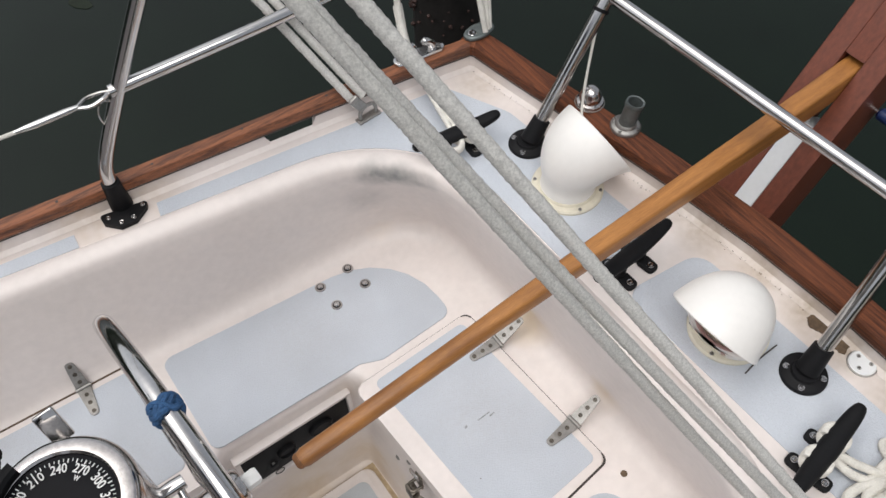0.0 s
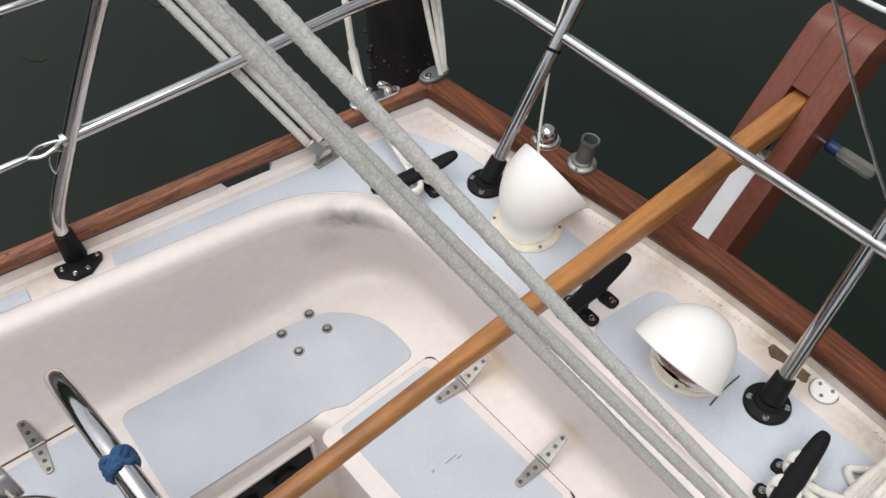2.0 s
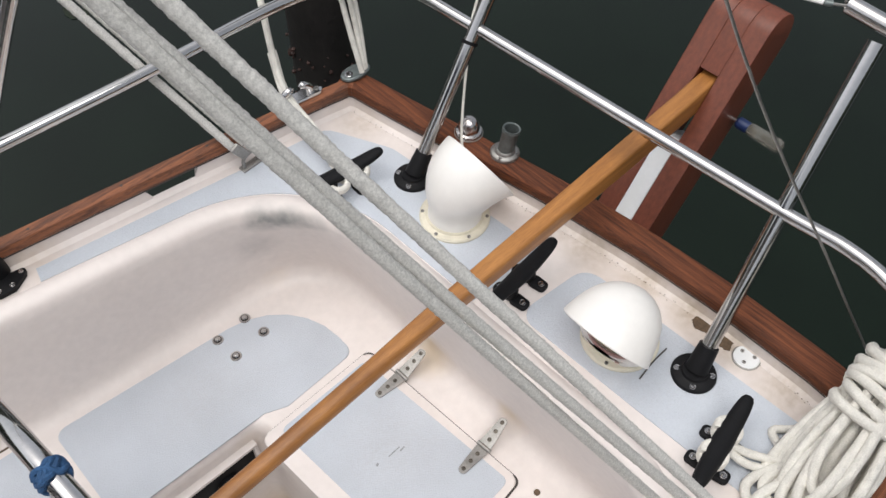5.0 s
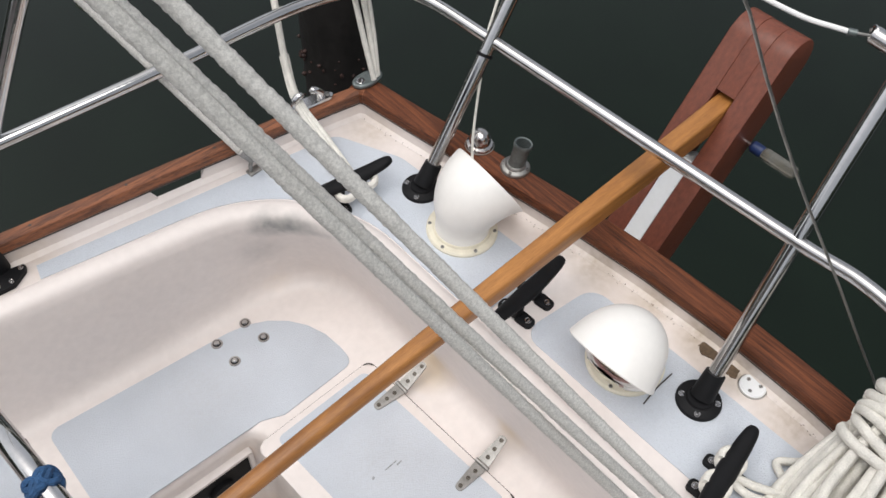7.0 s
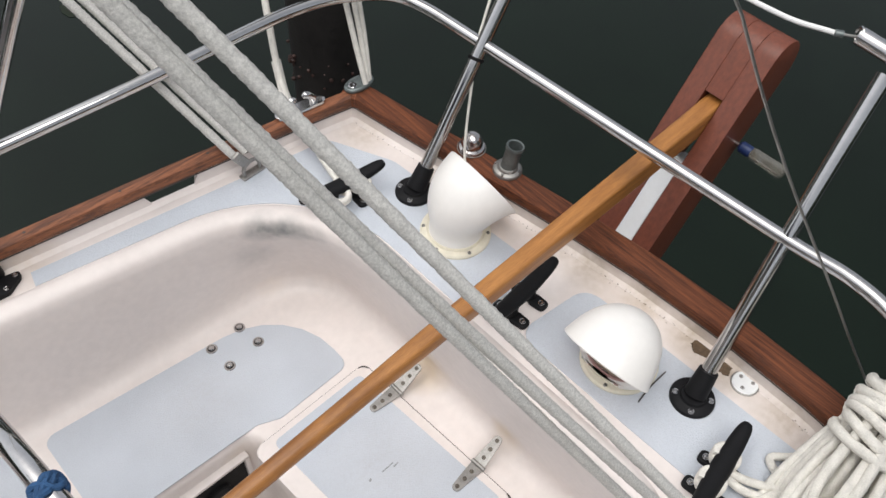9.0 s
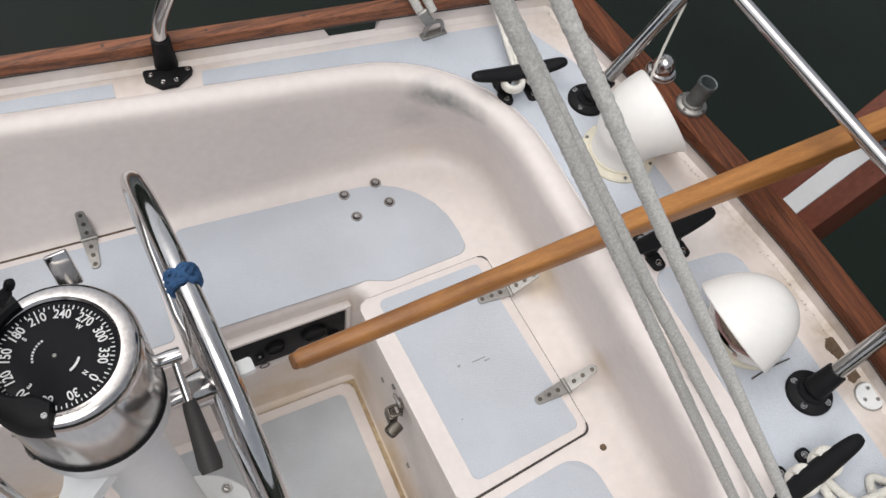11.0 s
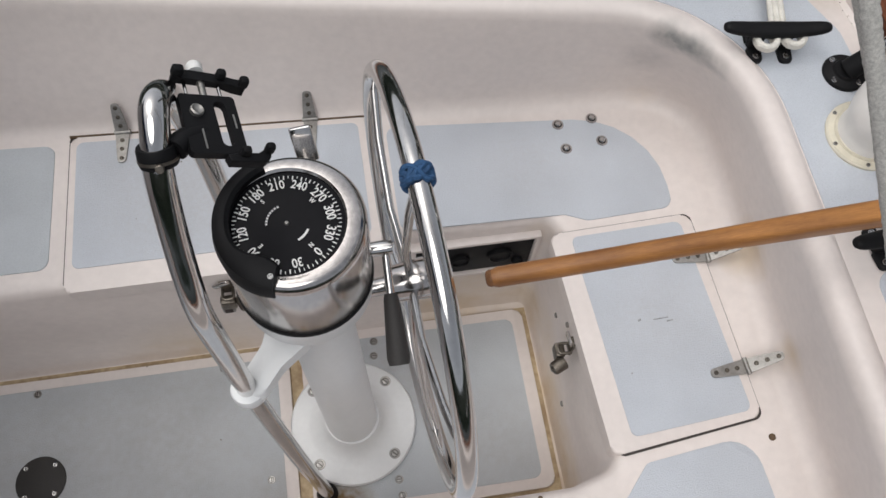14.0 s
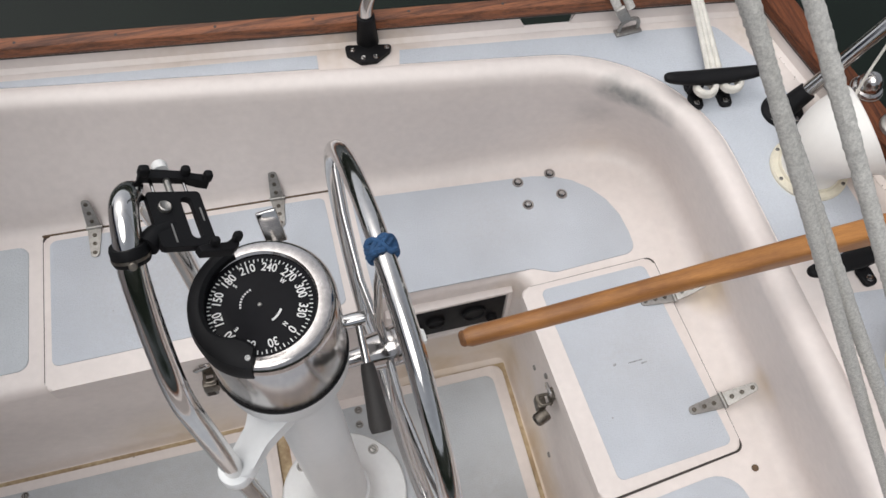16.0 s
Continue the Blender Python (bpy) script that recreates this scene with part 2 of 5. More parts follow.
def part(name, bm, material, parent, label=""):
    ob = new(name, mesh(name, bm, material))
    ob.parent = parent
    return tagged(ob, label)


def smooth_path(pts, n=8):
    """A Catmull-Rom curve through the points."""
    p = [Vector(q) for q in pts]
    p = [2 * p[0] - p[1], *p, 2 * p[-1] - p[-2]]
    out = []
    for a, b, c, d in zip(p, p[1:], p[2:], p[3:]):
        for i in range(n):
            t = i / n
            out.append(0.5 * (2 * b + (c - a) * t + (2 * a - 5 * b + 4 * c - d) * t * t + (3 * b - a - 3 * c + d) * t ** 3))
    return [*out, p[-2]]


def tube(bm, pts, r, seg=14, closed=False, caps=True):
    """A round tube along points; r is a radius or one for each point, or a pair (side, upward)."""
    p = [Vector(q) for q in pts]
    k = len(p)
    rad = r if isinstance(r, list) else [r] * k
    rings, up = [], None
    for i in range(k):
        a, b = (p[i - 1], p[(i + 1) % k]) if closed else (p[max(i - 1, 0)], p[min(i + 1, k - 1)])
        d = (b - a).normalized()
        if up is None:
            up = Vector((0, 0, 1)) if abs(d.z) < 0.9 else Vector((1, 0, 0))
        up = (up - d * up.dot(d)).normalized()
        side = d.cross(up)
        rs = rad[i] if isinstance(rad[i], tuple) else (rad[i], rad[i])
        rings.append([bm.verts.new(p[i] + side * rs[0] * math.cos(w) + up * rs[1] * math.sin(w)) for w in (2 * math.pi * j / seg for j in range(seg))])
    for i in range(k if closed else k - 1):
        a, b = rings[i], rings[(i + 1) % k]
        for j in range(seg):
            bm.faces.new((a[j], a[(j + 1) % seg], b[(j + 1) % seg], b[j]))
    if caps and not closed:
        bm.faces.new(rings[0][::-1]), bm.faces.new(rings[-1])
    return bm


def B():
    return bmesh.new()


def rod(a, b, r, r2=None, seg=16):
    return tube(B(), [a, b], [r, r if r2 is None else r2], seg)


def box(cx, cy, cz, sx, sy, sz, bevel=0.003, m=None, seg=2, bm=None):
    out = bm or B()
    mm = (m or Matrix()) @ Matrix.Translation((cx, cy, cz)) @ Matrix.Diagonal((sx, sy, sz, 1))
    made = bmesh.ops.create_cube(out, size=1, matrix=mm)["verts"]
    if bevel:
        es = list({e for v in made for e in v.link_edges})
        bmesh.ops.bevel(out, geom=es, offset=bevel, segments=seg, affect="EDGES", profile=0.5)
    return out


def lathe(profile, seg=48, m=None, bm=None):
    """A solid of revolution round z from (radius, height) pairs."""
    out = bm or B()
    m = m or Matrix()
    rings = [[out.verts.new(m @ Vector((r * math.cos(w), r * math.sin(w), z))) for w in (2 * math.pi * j / seg for j in range(seg))] for r, z in profile]
    for a, b in zip(rings, rings[1:]):
        for j in range(seg):
            out.faces.new((a[j], a[(j + 1) % seg], b[(j + 1) % seg], b[j]))
    if profile[0][0] > 1e-5:
        out.faces.new(rings[0][::-1])
    if profile[-1][0] > 1e-5:
        out.faces.new(rings[-1])
    return out


def fillet(pts, radii, n=8, closed=True):
    """A polygon with rounded corners; every corner gives n + 1 points."""
    out, k = [], len(pts)
    for i, q in enumerate(pts):
        q = Vector((*q[:2], 0))
        r = radii[i] if isinstance(radii, (list, tuple)) else radii
        if not closed and i in (0, k - 1) or r == 0:
            out.append(q)
            continue
        a, b = Vector((*pts[i - 1][:2], 0)), Vector((*pts[(i + 1) % k][:2], 0))
        u, v = (a - q).normalized(), (b - q).normalized()
        ang = u.angle(v)
        cut = r / math.tan(ang / 2)
        mid = q + (u + v).normalized() * (r / math.sin(ang / 2))
        s, e = q + u * cut - mid, q + v * cut - mid
        for j in range(n + 1):
            out.append(mid + s.normalized().slerp(e.normalized(), j / n) * s.length)
    return out


def prism(pts, z0, z1, bevel=0.0, slope=None):
    """An upright slab from an outline, with its top edge rounded."""
    bm = B()
    lo = [bm.verts.new((p[0], p[1], z0)) for p in pts]
    hi = [bm.verts.new((p[0], p[1], z1)) for p in pts]
    k = len(pts)
    top = bm.faces.new(hi)
    bm.faces.new(lo[::-1])
    for j in range(k):
        bm.faces.new((lo[j], lo[(j + 1) % k], hi[(j + 1) % k], hi[j]))
    if bevel:
        bmesh.ops.bevel(bm, geom=list(top.edges), offset=bevel, segments=3, affect="EDGES", profile=0.5)
    bmesh.ops.triangulate(bm, faces=[f for f in bm.faces if len(f.verts) > 4])
    return bm


def offset(path, d):
    """The open path moved d to its left, in plan."""
    out = []
    for i, p in enumerate(path):
        a, b = path[max(i - 1, 0)], path[min(i + 1, len(path) - 1)]
        t = (b - a).normalized()
        out.append(Vector((p.x - t.y * d, p.y + t.x * d, 0)))
    return out


def loft(bm, rows):
    """Faces between rows of points, each row as long as the next."""
    vs = [[bm.verts.new(p) for p in row] for row in rows]
    for a, b in zip(vs, vs[1:]):
        for j in range(len(a) - 1):
            bm.faces.new((a[j], a[j + 1], b[j + 1], b[j]))
    return vs


def raised(path, z):
    return [Vector((p.x, p.y, z)) for p in path]


def even(path, n):
    """The path with n points at even steps."""
    s = [0.0]
    for a, b in zip(path, path[1:]):
        s.append(s[-1] + (b - a).length)
    out = []
    for i in range(n):
        w, j = s[-1] * i / (n - 1), 0
        while j < len(s) - 2 and s[j + 1] < w:
            j += 1
        f = (w - s[j]) / max(s[j + 1] - s[j], 1e-9)
        out.append(path[j].lerp(path[j + 1], min(max(f, 0), 1)))
    return out


SCREW = mat("steel_screw", (0.36, 0.35, 0.335), 0.3, 1.0, vary=0.2, scale=60, fine=300, bump=0.05)


def screw(parent, at, r=0.006, normal=(0, 0, 1), material=None):
    """A slotted screw head in a cup washer, seated at a place."""
    m = Matrix.Translation(at) @ Vector((0, 0, 1)).rotation_difference(Vector(normal)).to_matrix().to_4x4() @ pose(0, 0, 0, 0, 0, (at[0] * 9e4) % 180)
    bm = lathe([(r, -0.001), (r, 0.0006), (r * 0.9, 0.0014), (r * 0.70, 0.0012), (r * 0.64, 0.0003), (r * 0.58, 0.0003), (r * 0.54, 0.0010), (r * 0.3, 0.0013), (0, 0.0013)], 18, m)
    for f in bm.faces:
        d = (m.inverted() @ f.calc_center_median()).xy.length
        f.material_index = 1 if r * 0.585 < d < r * 0.665 else 0
    n = len(bm.faces)
    box(0, 0, 0.0013, r * 1.0, r * 0.17, 0.0005, 0, m=m, bm=bm)
    for i, f in enumerate(bm.faces):
        if i >= n:
            f.material_index = 1
    ob = part("screw", bm, material or SCREW, parent)
    ob.data.materials.append(SEAM)
    return ob


# ---- the boat: plan lines, x aft, y to starboard, z up from the cockpit floor ----
SEAT, DECK, FORE = 0.405, 0.668, -1.45
seat_line = fillet([(FORE, 0.622), (0.768, 0.472), (0.778, -0.51), (FORE, -0.66)], [0, 0.155, 0.155, 0], 16, False)
lip_line = fillet([(FORE, 0.806), (0.760, 0.478), (0.768, -0.53), (FORE, -0.84)], [0, 0.27, 0.26, 0], 16, False)
foot_line = fillet([(FORE, 0.212), (0.115, 0.212), (0.15, 0.24), (0.432, 0.235), (0.438, -0.228), (0.36, -0.25), (FORE, -0.25)], [0, 0.03, 0.03, 0.03, 0.03, 0.04, 0], 6, False)
edge_pts = [(FORE, 0.842), (-0.416, 0.720), (0.173, 0.648), (0.589, 0.600), (0.87, 0.565), (0.952, 0.552), (0.970, 0.43), (0.992, 0.30), (1.026, 0.08),
            (1.048, -0.11), (1.056, -0.27), (1.052, -0.45), (1.036, -0.61), (0.60, -0.665), (0.0, -0.74), (FORE, -0.90)]
edge_line = [Vector((*p, 0)) for p in edge_pts]

# cockpit well: rounded lip, coaming wall, cove and seat tops in one moulding
bm = B()
N = 150
lip, seat, edge = even(lip_line, N), even(seat_line, N), even(edge_line, N)
lip_rows = [(0.023, DECK - 0.002), (0.019, DECK + 0.003), (0.012, DECK + 0.010), (0.003, DECK + 0.0145), (-0.010, DECK + 0.0150), (-0.022, DECK + 0.0105), (-0.029, DECK + 0.001), (-0.0325, DECK - 0.016)]
rows = [raised(offset(lip, d), z) for d, z in lip_rows]
base = offset(lip, -0.0325)
for f in (0.3, 0.6, 0.85):
    rows.append([Vector((a.x + (b.x - a.x) * f, a.y + (b.y - a.y) * f, (DECK - 0.016) * (1 - f) + (SEAT + 0.035) * f)) for a, b in zip(base, seat)])
rows += [raised(seat, SEAT + 0.035), raised(offset(seat, -0.004), SEAT + 0.018), raised(offset(seat, -0.014), SEAT + 0.006), raised(offset(seat, -0.032), SEAT)]
vs = loft(bm, rows)
foot_rows = [(0.024, SEAT), (0.013, SEAT - 0.002), (0.005, SEAT - 0.009), (0.0, SEAT - 0.024), (-0.002, 0.2), (-0.004, 0.02), (-0.012, 0.004), (-0.024, 0.0)]
fs = loft(bm, [raised(offset(foot_line, d), z) for d, z in foot_rows])
bm.faces.new([*vs[-1], *fs[0][::-1]])
bm.faces.new(fs[-1])
bmesh.ops.triangulate(bm, faces=[f for f in bm.faces if len(f.verts) > 4])
thing("cockpit_well", bm, TUB, "cream gelcoat cockpit moulding with rounded coaming and seats", "cockpit", kind="structure")

bm = B()
loft(bm, [raised(offset(lip, 0.019), DECK), raised(edge, DECK)])
thing("deck", bm, GEL, "cream gelcoat side deck and stern deck, weathered", "deck", kind="structure")


# bulwark with a drain notch on the starboard side, and the hull below it
bm = B()
dense = even(edge_line, 420)
cut = [0.512 < p.x < 0.606 and p.y > 0.5 for p in dense]
tops = [0.676 if c else 0.7035 for c in cut]
loft(bm, [raised(offset(dense, -0.014), DECK + 0.0005), raised(offset(dense, -0.004), DECK + 0.006), [Vector((p.x, p.y, t)) for p, t in zip(offset(dense, -0.001), tops)],
          [Vector((p.x, p.y, 0.60 if c else 0.7035)) for p, c in zip(offset(dense, 0.022), cut)], [Vector((p.x, p.y, 0.58 if c else 0.66)) for p, c in zip(offset(dense, 0.026), cut)], raised(offset(dense, 0.01), 0.3), raised(offset(dense, -0.06), -0.3)])
thing("hull", bm, GEL, "cream gelcoat hull side with low bulwark", "hull", kind="structure")


def cap(name, path, w, material, label):
    bm = B()
    rows = [(-0.006, 0.7035), (-0.008, 0.710), (-0.007, 0.727), (-0.002, 0.731), (w - 0.006, 0.732), (w, 0.726), (w, 0.709), (w - 0.004, 0.7035), (-0.006, 0.7035)]
    loft(bm, [raised(offset(path, d), z) for d, z in rows])
    return thing(name, bm, material, label, "toe rail", kind="structure")


i_c = min(range(420), key=lambda i: (dense[i] - Vector((0.952, 0.552, 0))).length)
i_d = min(range(420), key=lambda i: (dense[i] - Vector((1.036, -0.61, 0))).length)
cap("trim", dense[:i_c + 2], 0.019, TEAK, "oiled teak toe rail along the starboard side")
stern_path = dense[i_c:i_d + 1]
stern_path = [stern_path[0] + Vector((-0.006, 0.019, 0)), *stern_path]
cap("trim", stern_path, 0.043, TEAK_ACROSS, "dark oiled teak rail across the stern")
cap("trim", dense[i_d:], 0.040, TEAK, "oiled teak toe rail along the port side")
# Unseen panel, added to block the sky and darken the forward cockpit.
thing("overhead_shade", box(FORE + 0.17, 0, 1.74, 0.64, 1.9, 0.03, 0.01), NAVY, "plain dark panel overhead, added out of view to shade the forward cockpit", "canopy", kind="structure")
# Unseen closing wall, its height chosen to cut sky light from forward.
thing("wall_forward", box(FORE - 0.03, 0, 0.80, 0.06, 1.9, 1.8, 0.01), GEL, "plain cream wall closing the cockpit, unseen, raised to shade its forward end", "wall", kind="structure")

bm = B()
n = 90
ax = [math.copysign(abs(t) ** 4, t) * 1500 + t * 3 for t in (2 * i / n - 1 for i in range(n + 1))]
grid = [[bm.verts.new((x, y, -0.28)) for y in ax] for x in ax]
for i in range(n):
    for j in range(n):
        bm.faces.new((grid[i][j], grid[i + 1][j], grid[i + 1][j + 1], grid[i][j + 1]))
thing("water", bm, WATER, "still dark green harbour water", "water", kind="structure")


# Dark ring added at the horizon, unseen, to darken what steel and water reflect.
bm = B()
ringv = [[bm.verts.new((45 * math.cos(w), 45 * math.sin(w), z + (2.2 * noise.noise((3 * math.cos(w), 3 * math.sin(w), 1)) if z > 0 else 0))) for w in (2 * math.pi * i / 120 for i in range(120))] for z in (-0.3, 9.0)]
for i in range(120):
    bm.faces.new((ringv[0][i], ringv[0][(i + 1) % 120], ringv[1][(i + 1) % 120], ringv[1][i]))
thing("backdrop", bm, DARK_RING, "plain dark ring far across the water, added out of view for reflections", "shore", kind="structure")


# ---- non-skid panels ----
def pad(name, pts, r, z, label, material=None, h=0.0022):
    return thing(name, prism(fillet(pts, r, 6), z - 0.001, z + h, 0.001), material or PAD, label, "deck panel", "non-skid panels", "structure")


pad("nonskid_panel", [(0.140, 0.247), (0.45, 0.240), (0.492, 0.222), (0.660, 0.229), (0.666, 0.432), (0.140, 0.475)], [0.02, 0.02, 0.02, 0.022, 0.165, 0.02], SEAT, "pale grey non-skid panel on the starboard seat")
pad("nonskid_panel", [(-1.38, 0.262), (-0.492, 0.256), (-0.486, 0.513), (-1.38, 0.56)], 0.02, SEAT, "pale grey non-skid panel on the forward seat", SOLEPAD)
pad("nonskid_panel", [(0.488, -0.233), (0.676, -0.213), (0.694, -0.44), (0.40, -0.47), (-1.38, -0.57), (-1.38, -0.29), (0.44, -0.285)], [0.02, 0.05, 0.12, 0.1, 0.03, 0.03, 0.02], SEAT, "pale grey non-skid panel on the port seat")


def strip(name, inner, outer, z, label):
    """A thin panel between two paths."""
    a, b = even(inner, 90), even(outer, 90)
    bm = B()
    vs = loft(bm, [raised(a, z - 0.002), raised(a, z + 0.0022), raised(b, z + 0.0022), raised(b, z - 0.002)])
    bm.faces.new([r[0] for r in vs]), bm.faces.new([r[-1] for r in vs])
    return thing(name, bm, PAD, label, "deck panel", "non-skid panels", "structure")


lip_out = offset(even(lip_line, 400), 0.0235)
side_in = [p for p in lip_out if -1.4 < p.x < 0.125 and p.y > 0.3]
strip("nonskid_panel", side_in, [Vector((x, 0.842 - 0.030 - (x + 1.45) * 0.1175, 0)) for x in (-1.4, -0.9, -0.4, 0.125)], DECK, "pale grey non-skid strip along the side deck")
stern_in = [p for p in lip_out if p.x > 0.262 and p.y > 0.02]
strip("nonskid_panel", stern_in, fillet([(0.275, 0.606), (0.868, 0.533), (0.930, 0.40), (0.955, 0.02)], [0, 0.03, 0.05, 0], 6, False), DECK, "pale grey non-skid panel on the stern deck")
pad("nonskid_panel", [(0.823, -0.040), (0.985, -0.055), (0.995, -0.50), (0.95, -0.585), (0.835, -0.56), (0.828, -0.3)], [0.03, 0.035, 0.05, 0.03, 0.05, 0.1], DECK, "pale grey non-skid panel on the port stern deck")


# ---- cockpit floor ----
def floor_panel(name, x0, x1, y0, y1, label):
    ob = thing(name, prism(fillet([(x0, y0), (x1, y0), (x1, y1), (x0, y1)], 0.02, 5), 0.001, 0.014, 0.004), GEL, label, "floor panel", kind="structure")
    part("nonskid_sheet", prism(fillet([(x0 + 0.02, y0 + 0.022), (x1 - 0.026, y0 + 0.022), (x1 - 0.026, y1 - 0.022), (x0 + 0.02, y1 - 0.022)], 0.018, 5), 0.0135, 0.016, 0.0008), SOLEPAD, ob, "worn grey non-skid sheet")
    return ob


thing("floor", box(-0.51, -0.006, 0.0015, 1.86, 0.43, 0.004, 0), STAIN, "tan stained gutter round the cockpit floor panels", "floor", kind="structure")
fore_floor = floor_panel("floor_panel", -1.40, -0.122, -0.215, 0.186, "cream floor panel with grey non-skid, forward of the pedestal")
aft_floor = floor_panel("floor_panel", -0.095, 0.408, -0.195, 0.204, "cream floor panel with grey non-skid, under the wheel")
for x, y in ((-0.653, 0.155), (-0.262, 0.156), (-0.177, -0.096)):
    screw(fore_floor, (x, y, 0.016), 0.0085)
for x, y in ((0.068, 0.172), (0.064, 0.139), (0.084, -0.134), (0.087, -0.167), (0.010, -0.172)):
    screw(aft_floor, (x, y, 0.016), 0.009)
bm = lathe([(0.05, 0), (0.05, 0.003), (0.047, 0.005), (0, 0.005)], 40, Matrix.Translation((-0.639, -0.030, 0.0155)))
deck_plate = thing("deck_plate", bm, RUBBER, "round dark brown plastic access plate screwed to the floor", "access plate")
for a in (45, 135, 225, 315):
    screw(deck_plate, (-0.639 + 0.041 * math.cos(radians(a)), -0.030 + 0.041 * math.sin(radians(a)), 0.0205), 0.005, material=STEEL)


# ---- locker lids, hinges, latches ----
def lid(name, pts, r, label, inset, nose, front):
    ob = thing(name, prism(fillet(pts, r, 6), SEAT - nose, SEAT + 0.007, 0.005), GEL, label, "locker lid")
    cx, cy = sum(p[0] for p in pts) / 4, sum(p[1] for p in pts) / 4
    inner = [(p[0] + math.copysign(i[0], cx - p[0]), p[1] + math.copysign(i[1], cy - p[1])) for p, i in zip(pts, inset)]
    part("nonskid_sheet", prism(fillet(inner, 0.012, 5), SEAT + 0.006, SEAT + 0.009, 0.0008), PAD, ob, "pale grey non-skid sheet")
    fx, fy = front
    back = 0.008 if fy else 0.0032
    wide = [(p[0] + (math.copysign(0.0032, p[0] - cx) if (p[0] - cx) * fx <= 0 else -0.01 * fx), p[1] + (math.copysign(back, p[1] - cy) if (p[1] - cy) * fy <= 0 else -0.01 * fy)) for p in pts]
    part("seam", prism(fillet(wide, r, 6), SEAT - 0.004, SEAT + 0.0018), SEAM, ob, "dark gap round the lid")
    return ob


aft_lid = lid("locker_lid", [(0.412, 0.200), (0.683, 0.208), (0.704, -0.185), (0.433, -0.215)], 0.016, "cream gelcoat locker lid with grey non-skid on the stern seat", [(0.038, 0.012), (0.022, 0.014), (0.016, 0.012), (0.040, 0.026)], 0.03, (-1, 0))
side_lid = lid("locker_lid", [(-0.462, 0.203), (0.103, 0.203), (0.103, 0.500), (-0.456, 0.524)], 0.012, "cream gelcoat locker lid with grey non-skid on the starboard seat", [(0.014, 0.045), (0.016, 0.045), (0.016, 0.012), (0.012, 0.014)], 0.035, (0, -1))


part("seam", prism([(-0.458, 0.5250), (0.104, 0.5010), (0.104, 0.5036), (-0.458, 0.5278)], SEAT - 0.002, SEAT + 0.0082), RUST, side_lid, "brown dirt in the gap behind the lid")


def hinge(at, ang, rise):
    """A steel strap hinge: one leaf flat on the lid, the other up the coaming."""
    ob = tagged(new("strap_hinge"), "stainless steel strap hinge with countersunk screws", "hinge", "strap hinges")
    m = Matrix.Translation(at) @ pose(0, 0, 0, 0, 0, ang)
    for s, tilt in ((-1, 0), (1, rise)):
        lm = m @ pose(0, 0, 0, 0, -tilt, 0)
        out = fillet([(0.004 * s, -0.013), (0.03 * s, -0.011), (0.066 * s, -0.0075), (0.066 * s, 0.0075), (0.03 * s, 0.011), (0.004 * s, 0.013)], [0.001, 0.02, 0.007, 0.007, 0.02, 0.001], 4)
        bm = prism(out, 0.0, 0.003, 0.0006)
        bmesh.ops.transform(bm, matrix=lm, verts=bm.verts)
        leaf = part("leaf", bm, DULL, ob)
        for d in (0.018, 0.037, 0.057):
            at2 = lm @ Vector((d * s, 0, 0.003))
            screw(leaf, at2, 0.0042, lm.to_3x3() @ Vector((0, 0, 1)), TARNISH)
    part("pin", tube(B(), [m @ Vector((0, -0.015, 0.003)), m @ Vector((0, 0.015, 0.003))], 0.0042, 10), DULL, ob)
    return ob


hinge((0.692, 0.118, SEAT + 0.0095), 0, 25)
hinge((0.701, -0.098, SEAT + 0.0095), 4, 26)
hinge((-0.358, 0.521, SEAT + 0.0095), 88, 66)
hinge((-0.003, 0.505, SEAT + 0.0095), 88, 66)


def latch(name, m, label):
    """A hasp on a lid's edge with a barrel lock below it."""
    ob = tagged(new(name), label, "latch", "locker latches")
    for nm, bm, mt in (("hasp_plate", box(0.002, 0, 0.012, 0.004, 0.022, 0.05, 0.0015), TARNISH), ("staple", tube(B(), smooth_path([(0, -0.009, 0.002), (0.02, -0.009, 0.002), (0.024, 0, 0.002), (0.02, 0.009, 0.002), (0, 0.009, 0.002)], 5), 0.003, 8), TARNISH),
                       ("lock_body", box(0.017, -0.004, -0.030, 0.018, 0.028, 0.034, 0.004), TARNISH), ("lock_barrel", lathe([(0.013, 0), (0.013, 0.022), (0.011, 0.026), (0.006, 0.026), (0.006, 0.02), (0, 0.02)], 18, pose(0.012, 0.020, -0.022, 0, 90, 25)), TARNISH),
                       ("catch_wing", box(0.008, 0.012, 0.034, 0.006, 0.034, 0.012, 0.003, pose(0, 0, 0, 30, 0, 0)), STEEL)):
        bmesh.ops.transform(bm, matrix=m, verts=bm.verts)
        part(nm, bm, mt, ob)
    return ob


latch("hasp_lock", pose(0.425, 0.005, 0.325, 0, 0, 178), "tarnished steel hasp and lock under the locker lid")
latch("hasp_lock", pose(-0.19, 0.204, 0.345, 0, 0, -90), "tarnished steel hasp and lock under the locker lid")
padlock = tagged(new("padlock"), "small steel combination padlock hanging from the hasp", "padlock")
part("lock_body", box(-0.200, 0.190, 0.284, 0.024, 0.013, 0.034, 0.003), DULL, padlock)
part("shackle", tube(B(), smooth_path([(-0.208, 0.190, 0.298), (-0.208, 0.190, 0.318), (-0.200, 0.190, 0.328), (-0.192, 0.190, 0.318), (-0.192, 0.190, 0.298)], 5), 0.0022, 8), STEEL, padlock)
for z in (0.276, 0.284, 0.292):
    part("dial", box(-0.200, 0.183, z, 0.015, 0.003, 0.005, 0.001), SEAM, padlock, "dark number wheel")
